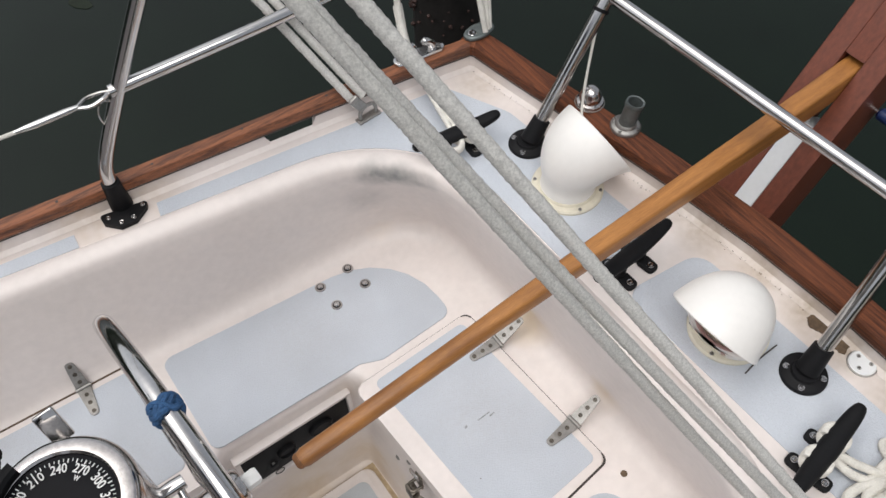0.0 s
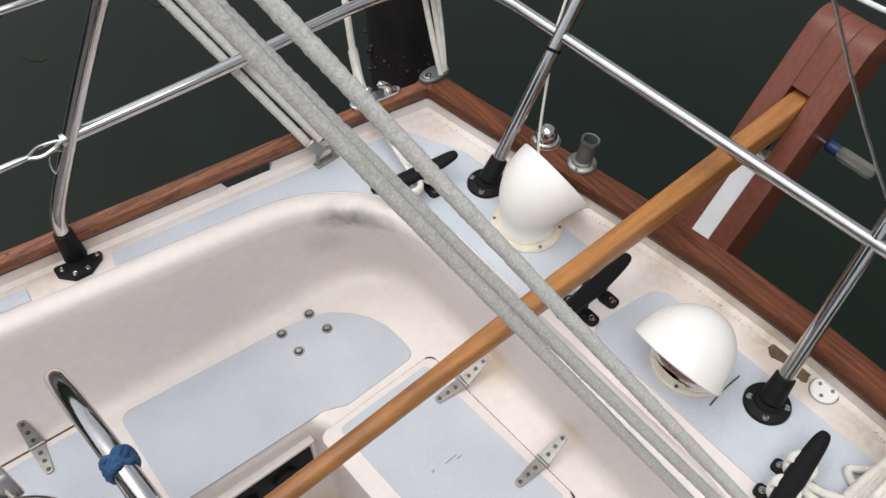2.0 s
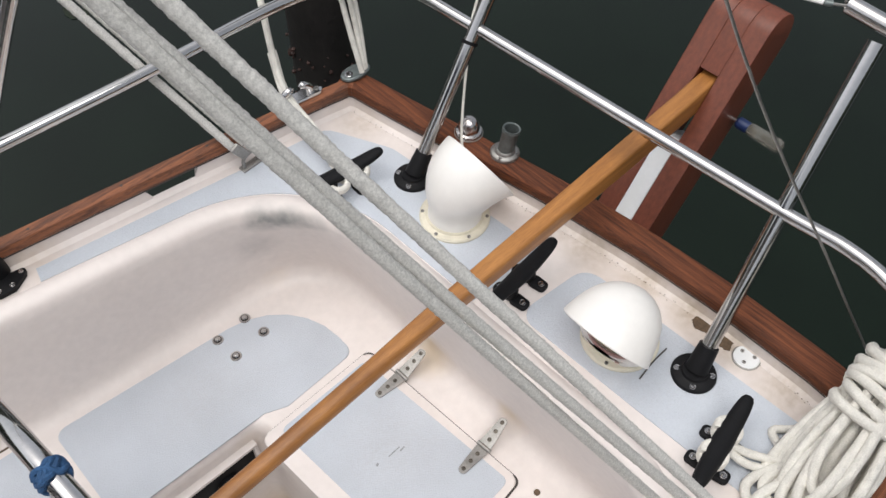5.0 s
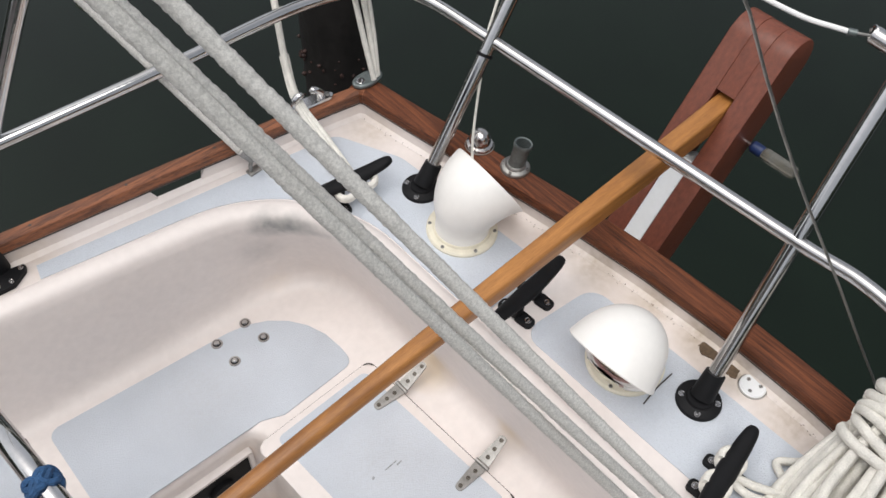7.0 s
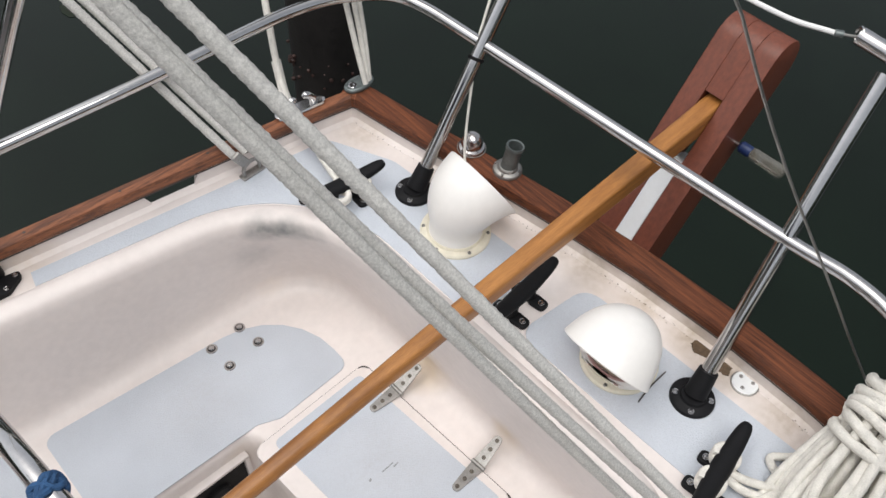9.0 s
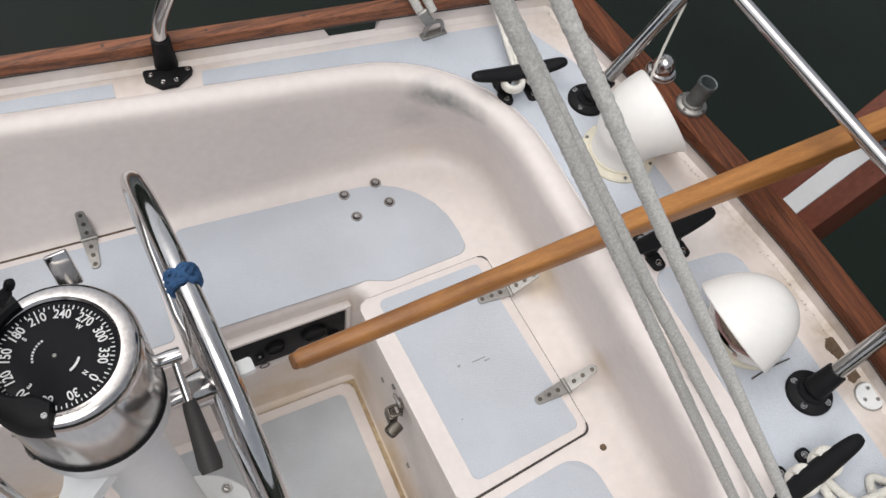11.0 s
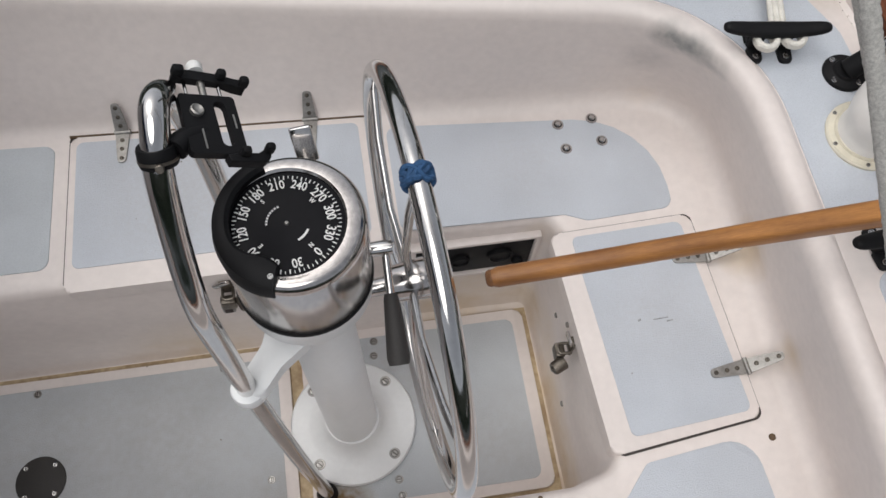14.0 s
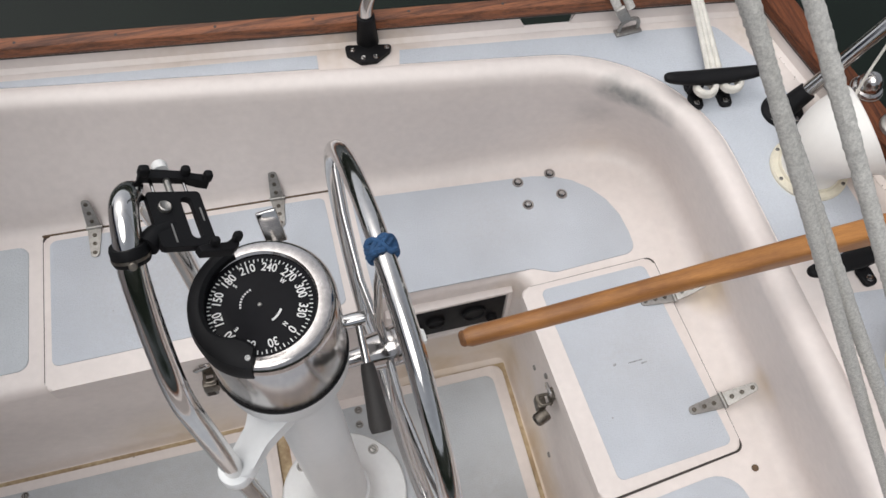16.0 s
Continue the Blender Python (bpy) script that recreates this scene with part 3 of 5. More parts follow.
for y, z in ((0.055, 0.31), (0.10, 0.24), (-0.05, 0.12), (0.03, 0.10)):
    ob = thing("bolt_head", lathe([(0.006, 0), (0.006, 0.003), (0.004, 0.005), (0, 0.005)], 12, pose(0.434, y, z, 0, -90, 0)), DULL, "small tarnished bolt head in the cockpit wall", "bolt", "wall bolts")
for x, y in ((0.549, 0.442), (0.479, 0.436), (0.558, 0.389), (0.484, 0.380)):
    ob = thing("washer_bolt", lathe([(0.0115, 0), (0.0115, 0.0018), (0.0105, 0.0028), (0.0080, 0.0026), (0.0073, 0.0008), (0.006, 0.0008)], 24, Matrix.Translation((x, y, SEAT + 0.002))), STEEL, "steel bolt with cup washer in the seat", "bolt", "seat bolts")
    part("groove", lathe([(0.0073, 0.0012), (0.0064, 0.0012)], 24, Matrix.Translation((x, y, SEAT + 0.002))), SEAM, ob, "dark gap round the bolt")
    part("bolt_head", lathe([(0.0062, 0.001), (0.006, 0.004), (0.004, 0.006), (0, 0.0065)], 16, Matrix.Translation((x, y, SEAT + 0.0025))), STEEL, ob)

# recessed black instrument panel in the footwell's side
panel = tagged(new("instrument_panel"), "recessed black engine instrument panel in the cockpit side", "panel")
part("backing", box(0.283, 0.2315, 0.285, 0.236, 0.006, 0.130, 0.002), BLACK, panel)
for nm, x0, x1, z0, z1 in (("frame", 0.155, 0.411, 0.351, 0.361), ("frame", 0.155, 0.411, 0.208, 0.219), ("frame", 0.155, 0.166, 0.219, 0.351), ("frame", 0.401, 0.411, 0.219, 0.351)):
    part(nm, box((x0 + x1) / 2, 0.232, (z0 + z1) / 2, x1 - x0, 0.022, z1 - z0, 0.003), GEL, panel, "cream moulded rim")
for x, z, r in ((0.335, 0.290, 0.026), (0.255, 0.285, 0.02), (0.375, 0.25, 0.012)):
    part("gauge", lathe([(r, 0), (r, 0.008), (r * 0.85, 0.010), (r * 0.8, 0.006), (0, 0.006)], 24, pose(x, 0.229, z, 90, 0, 0)), BLACK, panel, "round black gauge")


key = tagged(new("ignition_key"), "black-headed ignition key with a wire ring in the engine panel", "key")
part("key_head", box(0, 0, 0, 0.016, 0.004, 0.026, 0.0018, m=pose(0.222, 0.2235, 0.256, 12, 0, 8)), BLACK, key)
part("key_blade", box(0.222, 0.228, 0.264, 0.006, 0.012, 0.003, 0.0008), DULL, key)
part("key_ring", tube(B(), [Vector((0.227 + 0.0095 * math.cos(w), 0.219, 0.233 + 0.0095 * math.sin(w))) for w in (i * math.pi / 12 for i in range(24))], 0.0011, 6, True), SEAM, key, "dark wire ring")

# ---- steering pedestal with compass, guard and wheel ----
PX, PY = -0.013, -0.007
ped = tagged(new("steering_pedestal"), "white enamelled steering pedestal with steel compass binnacle", "steering pedestal")
P = Matrix.Translation((PX, PY, 0))
FOOT = Matrix.Translation((0.0035, -0.0045, 0))
part("base_flange", lathe([(0.131, 0.016), (0.132, 0.024), (0.129, 0.029), (0.122, 0.031), (0.096, 0.031), (0.089, 0.033), (0.080, 0.036), (0.068, 0.043), (0.061, 0.056), (0.0575, 0.072), (0.056, 0.078), (0.05, 0.079)], 64, FOOT), PAINT, ped, "round white base flange")
part("column", lathe([(0.0525, 0.04), (0.0505, 0.4), (0.048, 0.72), (0.055, 0.80), (0.055, 0.805)], 40, FOOT @ Matrix.Shear("XY", 4, (-0.0165 / 0.8, -0.0025 / 0.8))), PAINT, ped, "white column")
for sx in (1, -1):
    for sy in (1, -1):
        screw(ped, (0.0035 + 0.078 * sx, -0.0045 + 0.078 * sy, 0.031), 0.0115)
part("neck", lathe([(0.048, 0.765), (0.062, 0.785), (0.078, 0.805), (0.083, 0.822), (0.083, 0.856), (0.080, 0.858)], 56, P), PAINT, ped, "white bowl under the binnacle")
part("seal", lathe([(0.0845, 0.856), (0.0855, 0.859), (0.0845, 0.862), (0.08, 0.862)], 56, P), BLACK, ped, "black rubber seal")
drum = lathe([(0.082, 0.861), (0.0835, 0.866), (0.0835, 0.985), (0.0825, 0.992), (0.079, 0.998), (0.074, 1.000), (0.0655, 0.9995), (0.0630, 0.9965), (0.0625, 0.978)], 72, P)
for v in drum.verts:
    if v.co.z > 0.97 and (v.co.xy - Vector((PX, PY))).length < 0.067:
        v.co.x -= 0.0042
binnacle = part("binnacle", drum, BRUSHED, ped, "polished steel binnacle drum")
card = part("compass_card", lathe([(0.0662, 0.978), (0.0655, 0.986), (0.063, 0.9885), (0.045, 0.9905), (0.02, 0.992), (0, 0.9923)], 64, P @ Matrix.Translation((-0.004, -0.001, 0.006))), GLASS, ped, "black compass card under domed glass")


def on_card(r, a, z=0.9992):
    drop = 0.0 if r < 0.02 else (r - 0.02) * 0.07
    return Vector((PX - 0.0045 + r * math.cos(radians(a)), PY - 0.0025 + r * math.sin(radians(a)), z - drop))


def writing(text, size, r, a, parent, turn=-90):
    cu = bpy.data.curves.new("text", "FONT")
    cu.body, cu.size, cu.align_x, cu.align_y, cu.extrude, cu.offset = text, size, "CENTER", "CENTER", 0.0002, 0.00022
    tmp = bpy.data.objects.new("text", cu)
    scene.collection.objects.link(tmp)
    me = bpy.data.meshes.new_from_object(tmp)
    bpy.data.objects.remove(tmp)
    me.materials.clear()
    me.materials.append(INK)
    ob = new("numeral", me)
    ob.parent = parent
    ob.matrix_local = Matrix.Translation(on_card(r, a, 0.9998)) @ pose(0, 0, 0, 0, 0, a + turn) @ Matrix.Diagonal((0.82, 1, 1, 1))
    return ob


def bearing(h):
    return 69.0 - (h - 240)


for h in range(0, 360, 5):
    ln = 0.0048 if h % 10 == 0 else 0.0030
    w = 0.0013 if h % 10 == 0 else 0.0008
    a = bearing(h)
    bm = box(0, 0, 0, ln, w, 0.0004, 0)
    bmesh.ops.transform(bm, matrix=Matrix.Translation(on_card(0.0590 - ln / 2, a, 0.9997)) @ pose(0, 0, 0, 0, 4, a), verts=bm.verts)
    part("tick_mark", bm, INK, card)
for h in range(0, 360, 30):
    writing(str(h), 0.0146, 0.0475, bearing(h), card)
for h, c in ((0, "N"), (90, "E"), (180, "S"), (270, "W")):
    writing(c, 0.0074, 0.0375, bearing(h), card)
# maker's marks as plain bars
for a0, a1, r, w in ((112, 178, 0.0215, 0.0022), (-28, -62, 0.0245, 0.0026)):
    for i in range(8):
        a = a0 + (a1 - a0) * i / 7
        bm = box(0, 0, 0, w, 0.0021, 0.0004, 0)
        bmesh.ops.transform(bm, matrix=Matrix.Translation(on_card(r, a, 0.9998)) @ pose(0, 0, 0, 0, 0, a), verts=bm.verts)
        part("maker_mark", bm, INK, card)
part("card_pivot", lathe([(0.003, 0.9915), (0.002, 0.994), (0, 0.9943)], 12, P @ Matrix.Translation((-0.0045, -0.0025, 0.006))), DULL, card)
# black hood round the forward side of the compass
bm = B()
rows = []
for i in range(25):
    a = 110 + 143 * i / 24
    rin = 0.0650 - 0.014 * math.exp(-((a - 238) / 22) ** 2)
    low = 0.966 + 0.018 * max(0.0, (a - 215) / 45)
    prof = [(0.0845, low), (0.0855, 0.990), (0.083, 1.005), (0.074, 1.012), (rin + 0.004, 1.012), (rin, 1.008), (rin, 0.998), (0.0845, low)]
    rows.append([Vector((PX + r * math.cos(radians(a)), PY + r * math.sin(radians(a)), z)) for r, z in prof])
loft(bm, rows)
bm.faces.new([bm.verts.new(p) for p in rows[0][:-1]]), bm.faces.new([bm.verts.new(p) for p in rows[-1][:-1]])
bmesh.ops.remove_doubles(bm, verts=bm.verts, dist=1e-5)
hood = part("compass_hood", bm, BLACK, ped, "black plastic sliding hood")
screw(hood, (PX + 0.0725 * math.cos(radians(250)), PY + 0.0725 * math.sin(radians(250)), 1.0125), 0.003, material=INK)
# arms to the guard
for s in (-1, 1):
    ring = Vector((-0.107, 0.110 * s, 0.735))
    plate = prism(fillet([(PX - 0.004, 0.081 * s), (PX - 0.045, 0.100 * s), (-0.088, 0.128 * s), (-0.128, 0.110 * s), (-0.106, 0.086 * s), (-0.082, 0.060 * s), (PX - 0.056, 0.022 * s), (PX - 0.02, 0.01 * s)], [0.004, 0.03, 0.016, 0.018, 0.01, 0.03, 0.01, 0.002], 5), -0.013, 0.014, 0.005)
    for v in plate.verts:
        v.co.z += 0.737 + max(0.0, v.co.x + 0.100) * 0.75
    arm = part("guard_arm", plate, PAINT, ped, "white arm to the guard tube")
    part("guard_ring", lathe([(0.0145, -0.014), (0.0215, -0.014), (0.023, -0.010), (0.023, 0.006), (0.0215, 0.011), (0.0145, 0.013)], 28, Matrix.Translation(ring)), PAINT, arm)
guard = smooth_path([(-0.062, -0.144, 0.016), (-0.088, -0.126, 0.36), (-0.106, -0.111, 0.705), (-0.110, -0.107, 0.94), (-0.111, -0.101, 1.02), (-0.112, -0.072, 1.087), (-0.110, -0.035, 1.160), (-0.106, -0.009, 1.191), (-0.104, 0.021, 1.198), (-0.101, 0.049, 1.168),
                     (-0.100, 0.070, 1.10), (-0.100, 0.088, 0.98), (-0.104, 0.104, 0.80), (-0.106, 0.110, 0.705), (-0.088, 0.126, 0.36), (-0.070, 0.140, 0.016)], 8)
part("guard_tube", tube(B(), guard, 0.0135, 20), STEEL, ped, "bent polished steel guard tube")
for s in (-1, 1):
    part("guard_foot", lathe([(0.022, 0.0), (0.022, 0.010), (0.017, 0.03), (0.0137, 0.034)], 20, Matrix.Translation((-0.066, 0.142 * s, 0.012))), BLACK, ped, "black foot of the guard")
# throttle lever with a dark grip, and a chrome knob on the far side
lever = part("lever_boss", tube(B(), [(0.060, 0.004, 0.872), (0.083, 0.004, 0.874), (0.097, 0.004, 0.874)], [0.009, 0.010, 0.0095], 18), STEEL, ped)
part("lever_arm", tube(B(), smooth_path([(0.088, 0.004, 0.874), (0.088, -0.028, 0.858), (0.088, -0.050, 0.85)], 5), 0.0052, 12), STEEL, lever)
part("grip", tube(B(), [(0.088, -0.048, 0.851), (0.088, -0.055, 0.849), (0.088, -0.122, 0.824), (0.088, -0.130, 0.821)], [0.008, 0.0095, 0.0145, 0.0125], 20), RUBBER, lever, "dark rubber grip")
knob = part("gear_lever", tube(B(), smooth_path([(0.0, 0.075, 0.87), (0.004, 0.095, 0.90), (0.008, 0.106, 0.945)], 5), 0.005, 12), STEEL, ped)
part("knob", box(0, 0, 0, 0.026, 0.007, 0.044, 0.002, seg=3, m=pose(0.008, 0.110, 0.962, -38, -10, 0)), STEEL, knob, "flat chrome lever knob")

WX, WZ, WR = 0.1255, 0.764, 0.281
W = Matrix.Translation((WX, 0.002, WZ)) @ pose(0, 0, 0, 0, 0, 4.6) @ pose(0, 0, 0, 0, 90, 0)
circle = [W @ Vector((WR * math.cos(radians(a)), WR * math.sin(radians(a)), 0)) for a in range(0, 360, 4)]
wheel = part("steering_wheel", tube(B(), circle, 0.0132, 20, True), STEEL, ped, "polished steel steering wheel with a blue cord knot")
part("hub", lathe([(0.012, -0.064), (0.013, -0.040), (0.021, -0.038), (0.0255, -0.032), (0.0265, -0.012), (0.0275, -0.010), (0.0285, 0.012), (0.0280, 0.024), (0.024, 0.029), (0.012, 0.029)], 36, W), BRUSHED, wheel, "worn steel hub")
part("shaft_nut", lathe([(0.0120, 0.028), (0.0120, 0.048), (0.0102, 0.052), (0, 0.0525)], 6, W), INK, wheel, "white capped shaft nut")
for k in range(5):
    a = radians(180 + 72 * k)
    u = Vector((math.cos(a), math.sin(a), 0))
    spoke = part("spoke", tube(B(), [W @ (u * r + Vector((0, 0, z))) for r, z in ((0.02, -0.006), (0.10, -0.012), (0.2, -0.008), (WR - 0.01, 0))], 0.0058, 12), STEEL, wheel)
knot_at = WZ + WR
for k in range(3):
    for s in (1, -1):
        pts = []
        for i in range(64):
            w = 2 * math.pi * i / 64
            r = 0.0150 + 0.0012 * math.cos(6 * w + k * 2.1) * s
            pts.append(Vector((WX + r * math.cos(w + k), 0.002 + (0.0085 * math.sin(2 * w * s + k * 2.1)), knot_at + r * math.sin(w + k))))
        part("cord_strand", tube(B(), pts, 0.0036, 7, True), BLUE, wheel, "blue braided cord knotted round the rim")

# phone holder clamped to the guard
ph = tagged(new("phone_holder"), "black metal phone holder clamped to the guard tube", "phone holder")
part("clamp", lathe([(0.0138, -0.009), (0.0168, -0.009), (0.0178, -0.006), (0.0178, 0.006), (0.0168, 0.009), (0.0138, 0.009)], 28, pose(-0.1075, -0.020, 1.178, -36, 0, 0)), BLACK, ph)
part("clamp_band", lathe([(0.0179, -0.0045), (0.0183, -0.0045), (0.0183, -0.0015), (0.0179, -0.0015)], 28, pose(-0.1075, -0.020, 1.178, -36, 0, 0)), TARNISH, ph)
part("clamp_bolt", lathe([(0.0040, 0), (0.0040, 0.004), (0.003, 0.005), (0, 0.005)], 14, pose(-0.104, -0.0385, 1.186, 50, 0, 10)), TARNISH, ph)
part("stem", tube(B(), smooth_path([(-0.092, -0.018, 1.180), (-0.084, -0.007, 1.177), (-0.070, 0.003, 1.168)], 5), [0.011] * 11, 14), BLACK, ph)
H = pose(-0.0614, 0.0075, 1.170, -2, 29, 9)


def ph_part(name, bm, material, parent=None, label=""):
    bmesh.ops.transform(bm, matrix=H, verts=bm.verts)
    return part(name, bm, material, parent or ph, label)


slot = fillet([(0.005, -0.023), (0.016, -0.023), (0.016, 0.027), (0.005, 0.027)], 0.0054, 6)
rim = fillet([(-0.0260, -0.032), (0.0265, -0.032), (0.0265, 0.034), (-0.0260, 0.034)], 0.004, 6)
bm = B()
loops = [[bm.verts.new((p.x, p.y, z)) for p in ln] for ln in (rim, slot) for z in (-0.004, 0.004)]
for a, b in ((0, 1), (1, 3), (3, 2), (2, 0)):
    for i in range(len(rim)):
        k = (i + 1) % len(rim)
        bm.faces.new((loops[a][i], loops[a][k], loops[b][k], loops[b][i]))
plate = ph_part("plate", bm, BLACK)
ph_part("plate_bolt", lathe([(0.0062, 0), (0.0062, 0.0035), (0.005, 0.0045), (0.003, 0.003), (0, 0.003)], 20, Matrix.Translation((-0.0125, 0.014, 0.004))), DULL, plate)
for dx, dy, ln in ((-0.011, -0.016, 0.022), (0.0215, 0.005, 0.016)):
    ph_part("maker_mark", box(dx, dy, 0.0042, 0.0016, ln, 0.0006, 0), DULL, plate)
for x in (-0.016, 0.016):
    ph_part("slide_rod", tube(B(), [(x, 0.030, 0), (x, 0.058, 0)], 0.0017, 8), STEEL)
ph_part("feed_screw", tube(B(), [(0.0, 0.030, 0), (0.0, 0.066, 0)], 0.0035, 10), DULL)
jaw = ph_part("jaw", prism([(-0.028, 0.052), (-0.025, 0.061), (-0.018, 0.063), (0.020, 0.060), (0.030, 0.054), (0.037, 0.056), (0.044, 0.051), (0.040, 0.044), (0.030, 0.046), (0.018, 0.051), (-0.020, 0.053)], -0.005, 0.005, 0.0015), BLACK)
for x, y, w in ((-0.0225, 0.0565, 0.011), (0.018, 0.056, 0.009), (0.039, 0.0495, 0.009)):
    ph_part("claw", box(x, y, 0.008, w, 0.009, 0.012, 0.003), BLACK, jaw)
ph_part("knob", lathe([(0.0075, 0), (0.0075, 0.008), (0.006, 0.010), (0, 0.010)], 16, pose(-0.003, 0.062, 0.002, -90, 0, 0)), INK, ph, "white thumb knob")
jaw = ph_part("jaw", prism([(0.006, -0.033), (0.018, -0.030), (0.026, -0.031), (0.036, -0.032), (0.041, -0.026), (0.046, -0.022), (0.050, -0.025), (0.047, -0.034), (0.040, -0.040), (0.008, -0.040)], -0.005, 0.005, 0.0015), BLACK)
for x, y in ((0.022, -0.032), (0.046, -0.027)):
    ph_part("claw", box(x, y, 0.008, 0.009, 0.008, 0.012, 0.003), BLACK, jaw)


# ---- tiller and rudder head ----
tl = smooth_path([(0.232, 0.0, 0.738), (0.34, 0.0, 0.748), (0.46, 0.0, 0.761), (0.69, 0.001, 0.782), (1.0, 0.002, 0.802), (1.2, 0.003, 0.815), (1.42, 0.0037, 0.834)], 10)
rad = []
for p in tl:
    f = min(max((p.x - 0.232) / 1.1, 0), 1)
    rad.append((0.0145 + 0.0040 * f, 0.0155 + 0.0125 * f ** 1.5))
rad[0] = (0.011, 0.012)
bm = B()
rows = []
for p, (a, b) in zip(tl, rad):
    sq = 2.0 + 5.0 * min(max((p.x - 0.55) / 0.5, 0), 1)
    ring = []
    for j in range(25):
        w = 2 * math.pi * j / 24
        c, s = math.cos(w), math.sin(w)
        ring.append(p + Vector((0, math.copysign(abs(c) ** (2 / sq), c) * a, math.copysign(abs(s) ** (2 / sq), s) * b)))
    rows.append(ring)
loft(bm, rows)
bm.faces.new([bm.verts.new(p) for p in rows[0][:-1]])
bmesh.ops.remove_doubles(bm, verts=bm.verts, dist=1e-6)
tiller = tagged(new("tiller"), "long varnished wooden tiller reaching over the stern deck", "tiller")
part("shaft", bm, TILLER, tiller)
part("end_knob", tube(B(), [(0.226, 0, 0.7372), (0.228, 0, 0.7374), (0.232, 0, 0.738), (0.2345, 0, 0.7382)], [0.007, 0.0105, 0.0125, 0.0120], 20), TIP, tiller, "worn darker end of the tiller")

RK = radians(32.84)
RUD = Matrix.Translation((1.340, 0.0037, 0.850)) @ Matrix.Rotation(RK, 4, "Y")
rudder = tagged(new("rudder"), "raked red-brown wooden rudder head hung on the stern", "rudder")


def cheek(y0, y1, deep, top, low, round_top=True):
    """A side slab of the rudder head: x is its depth aft, z along the rake, rounded at the top."""
    out = [(0, low), (deep, low)]
    if round_top:
        out += [(deep * 0.5 + deep * 0.5 * math.cos(radians(a)), top - deep * 0.45 + deep * 0.45 * math.sin(radians(a))) for a in range(0, 181, 12)]
    else:
        out += [(deep, top), (0, top)]
    bm = B()
    A, C = [bm.verts.new((x, y0, z)) for x, z in out], [bm.verts.new((x, y1, z)) for x, z in out]
    fa, fc = bm.faces.new(A), bm.faces.new(C[::-1])
    k = len(out)
    for j in range(k):
        bm.faces.new((A[j], A[(j + 1) % k], C[(j + 1) % k], C[j]))
    bmesh.ops.bevel(bm, geom=list(fa.edges) + list(fc.edges), offset=0.002, segments=2, affect="EDGES", profile=0.5)
    bmesh.ops.transform(bm, matrix=RUD, verts=bm.verts)
    return bm


part("cheek", cheek(-0.060, -0.0196, 0.106, 0.170, -0.75), MAHOG, rudder)
part("cheek", cheek(0.0196, 0.060, 0.106, 0.170, -0.75), MAHOG, rudder)
part("head_block", cheek(-0.0196, 0.0196, 0.1056, 0.1696, 0.023), MAHOG, rudder)
part("rudder_blade", cheek(-0.0190, 0.0190, 0.10, -0.110, -1.2, False), PAINT, rudder, "white painted rudder blade between the cheeks")
sd = tagged(new("screwdriver"), "screwdriver with clear handle stuck through the rudder head", "screwdriver")
sx, sz = 1.388, 0.772
part("shaft", rod((sx, -0.03, sz), (sx, -0.072, sz), 0.0035), STEEL, sd)
part("collar", tube(B(), [(sx, -0.066, sz), (sx, -0.070, sz), (sx, -0.088, sz), (sx, -0.092, sz)], [0.008, 0.0115, 0.0115, 0.010], 16), NAVY, sd, "dark blue collar")
part("handle", tube(B(), [(sx, -0.090, sz), (sx, -0.098, sz), (sx, -0.155, sz), (sx, -0.162, sz), (sx, -0.165, sz)], [0.009, 0.0125, 0.013, 0.011, 0.006], 6), CLEAR, sd, "clear fluted plastic handle")


# ---- stern rail ----
rail = tagged(new("stern_rail"), "tubular stainless steel stern rail on black socket bases", "railing")
mid = smooth_path([(0.288, 0.652, 0.905), (0.59, 0.630, 0.918), (0.80, 0.624, 0.925), (0.890, 0.618, 0.925), (0.968, 0.597, 0.925), (1.040, 0.548, 0.925), (1.068, 0.482, 0.925), (1.077, 0.346, 0.925), (1.094, -0.067, 0.925),
                   (1.104, -0.294, 0.925), (1.112, -0.388, 0.925), (1.098, -0.466, 0.925), (1.05, -0.55, 0.925), (0.95, -0.62, 0.925), (0.3, -0.70, 0.905)], 8)
part("mid_rail", tube(B(), mid, 0.0115, 18), STEEL, rail)


def stanchion(pts, parent, r=0.0128):
    return part("stanchion", tube(B(), smooth_path(pts, 6), r, 18), STEEL, parent)


st_far = stanchion([(0.222, 0.638, 0.68), (0.222, 0.640, 0.735), (0.233, 0.642, 0.785), (0.288, 0.650, 0.88), (0.36, 0.655, 1.0), (0.46, 0.660, 1.16)], rail)
st_mid = stanchion([(0.909, 0.313, 0.68), (0.990, 0.320, 0.80), (1.074, 0.328, 0.925), (1.158, 0.336, 1.05), (1.32, 0.352, 1.29)], rail)
st_near = stanchion([(0.950, -0.316, 0.68), (1.028, -0.301, 0.80), (1.107, -0.286, 0.925), (1.186, -0.272, 1.05), (1.247, -0.262, 1.145)], rail)
part("top_rail", tube(B(), smooth_path([(1.256, -0.203, 1.171), (1.256, -0.222, 1.170), (1.252, -0.340, 1.165), (1.235, -0.460, 1.160)], 6), 0.0135, 18), STEEL, rail)
part("cable_tie", lathe([(0.0128, -0.003), (0.0150, -0.003), (0.0150, 0.003), (0.0128, 0.003)], 16, Matrix.Translation((1.060, 0.327, 0.903)) @ Vector((0, 0, 1)).rotation_difference(Vector((0.7, 0.17, 1))).to_matrix().to_4x4()), BLACK, rail, "black cable tie")
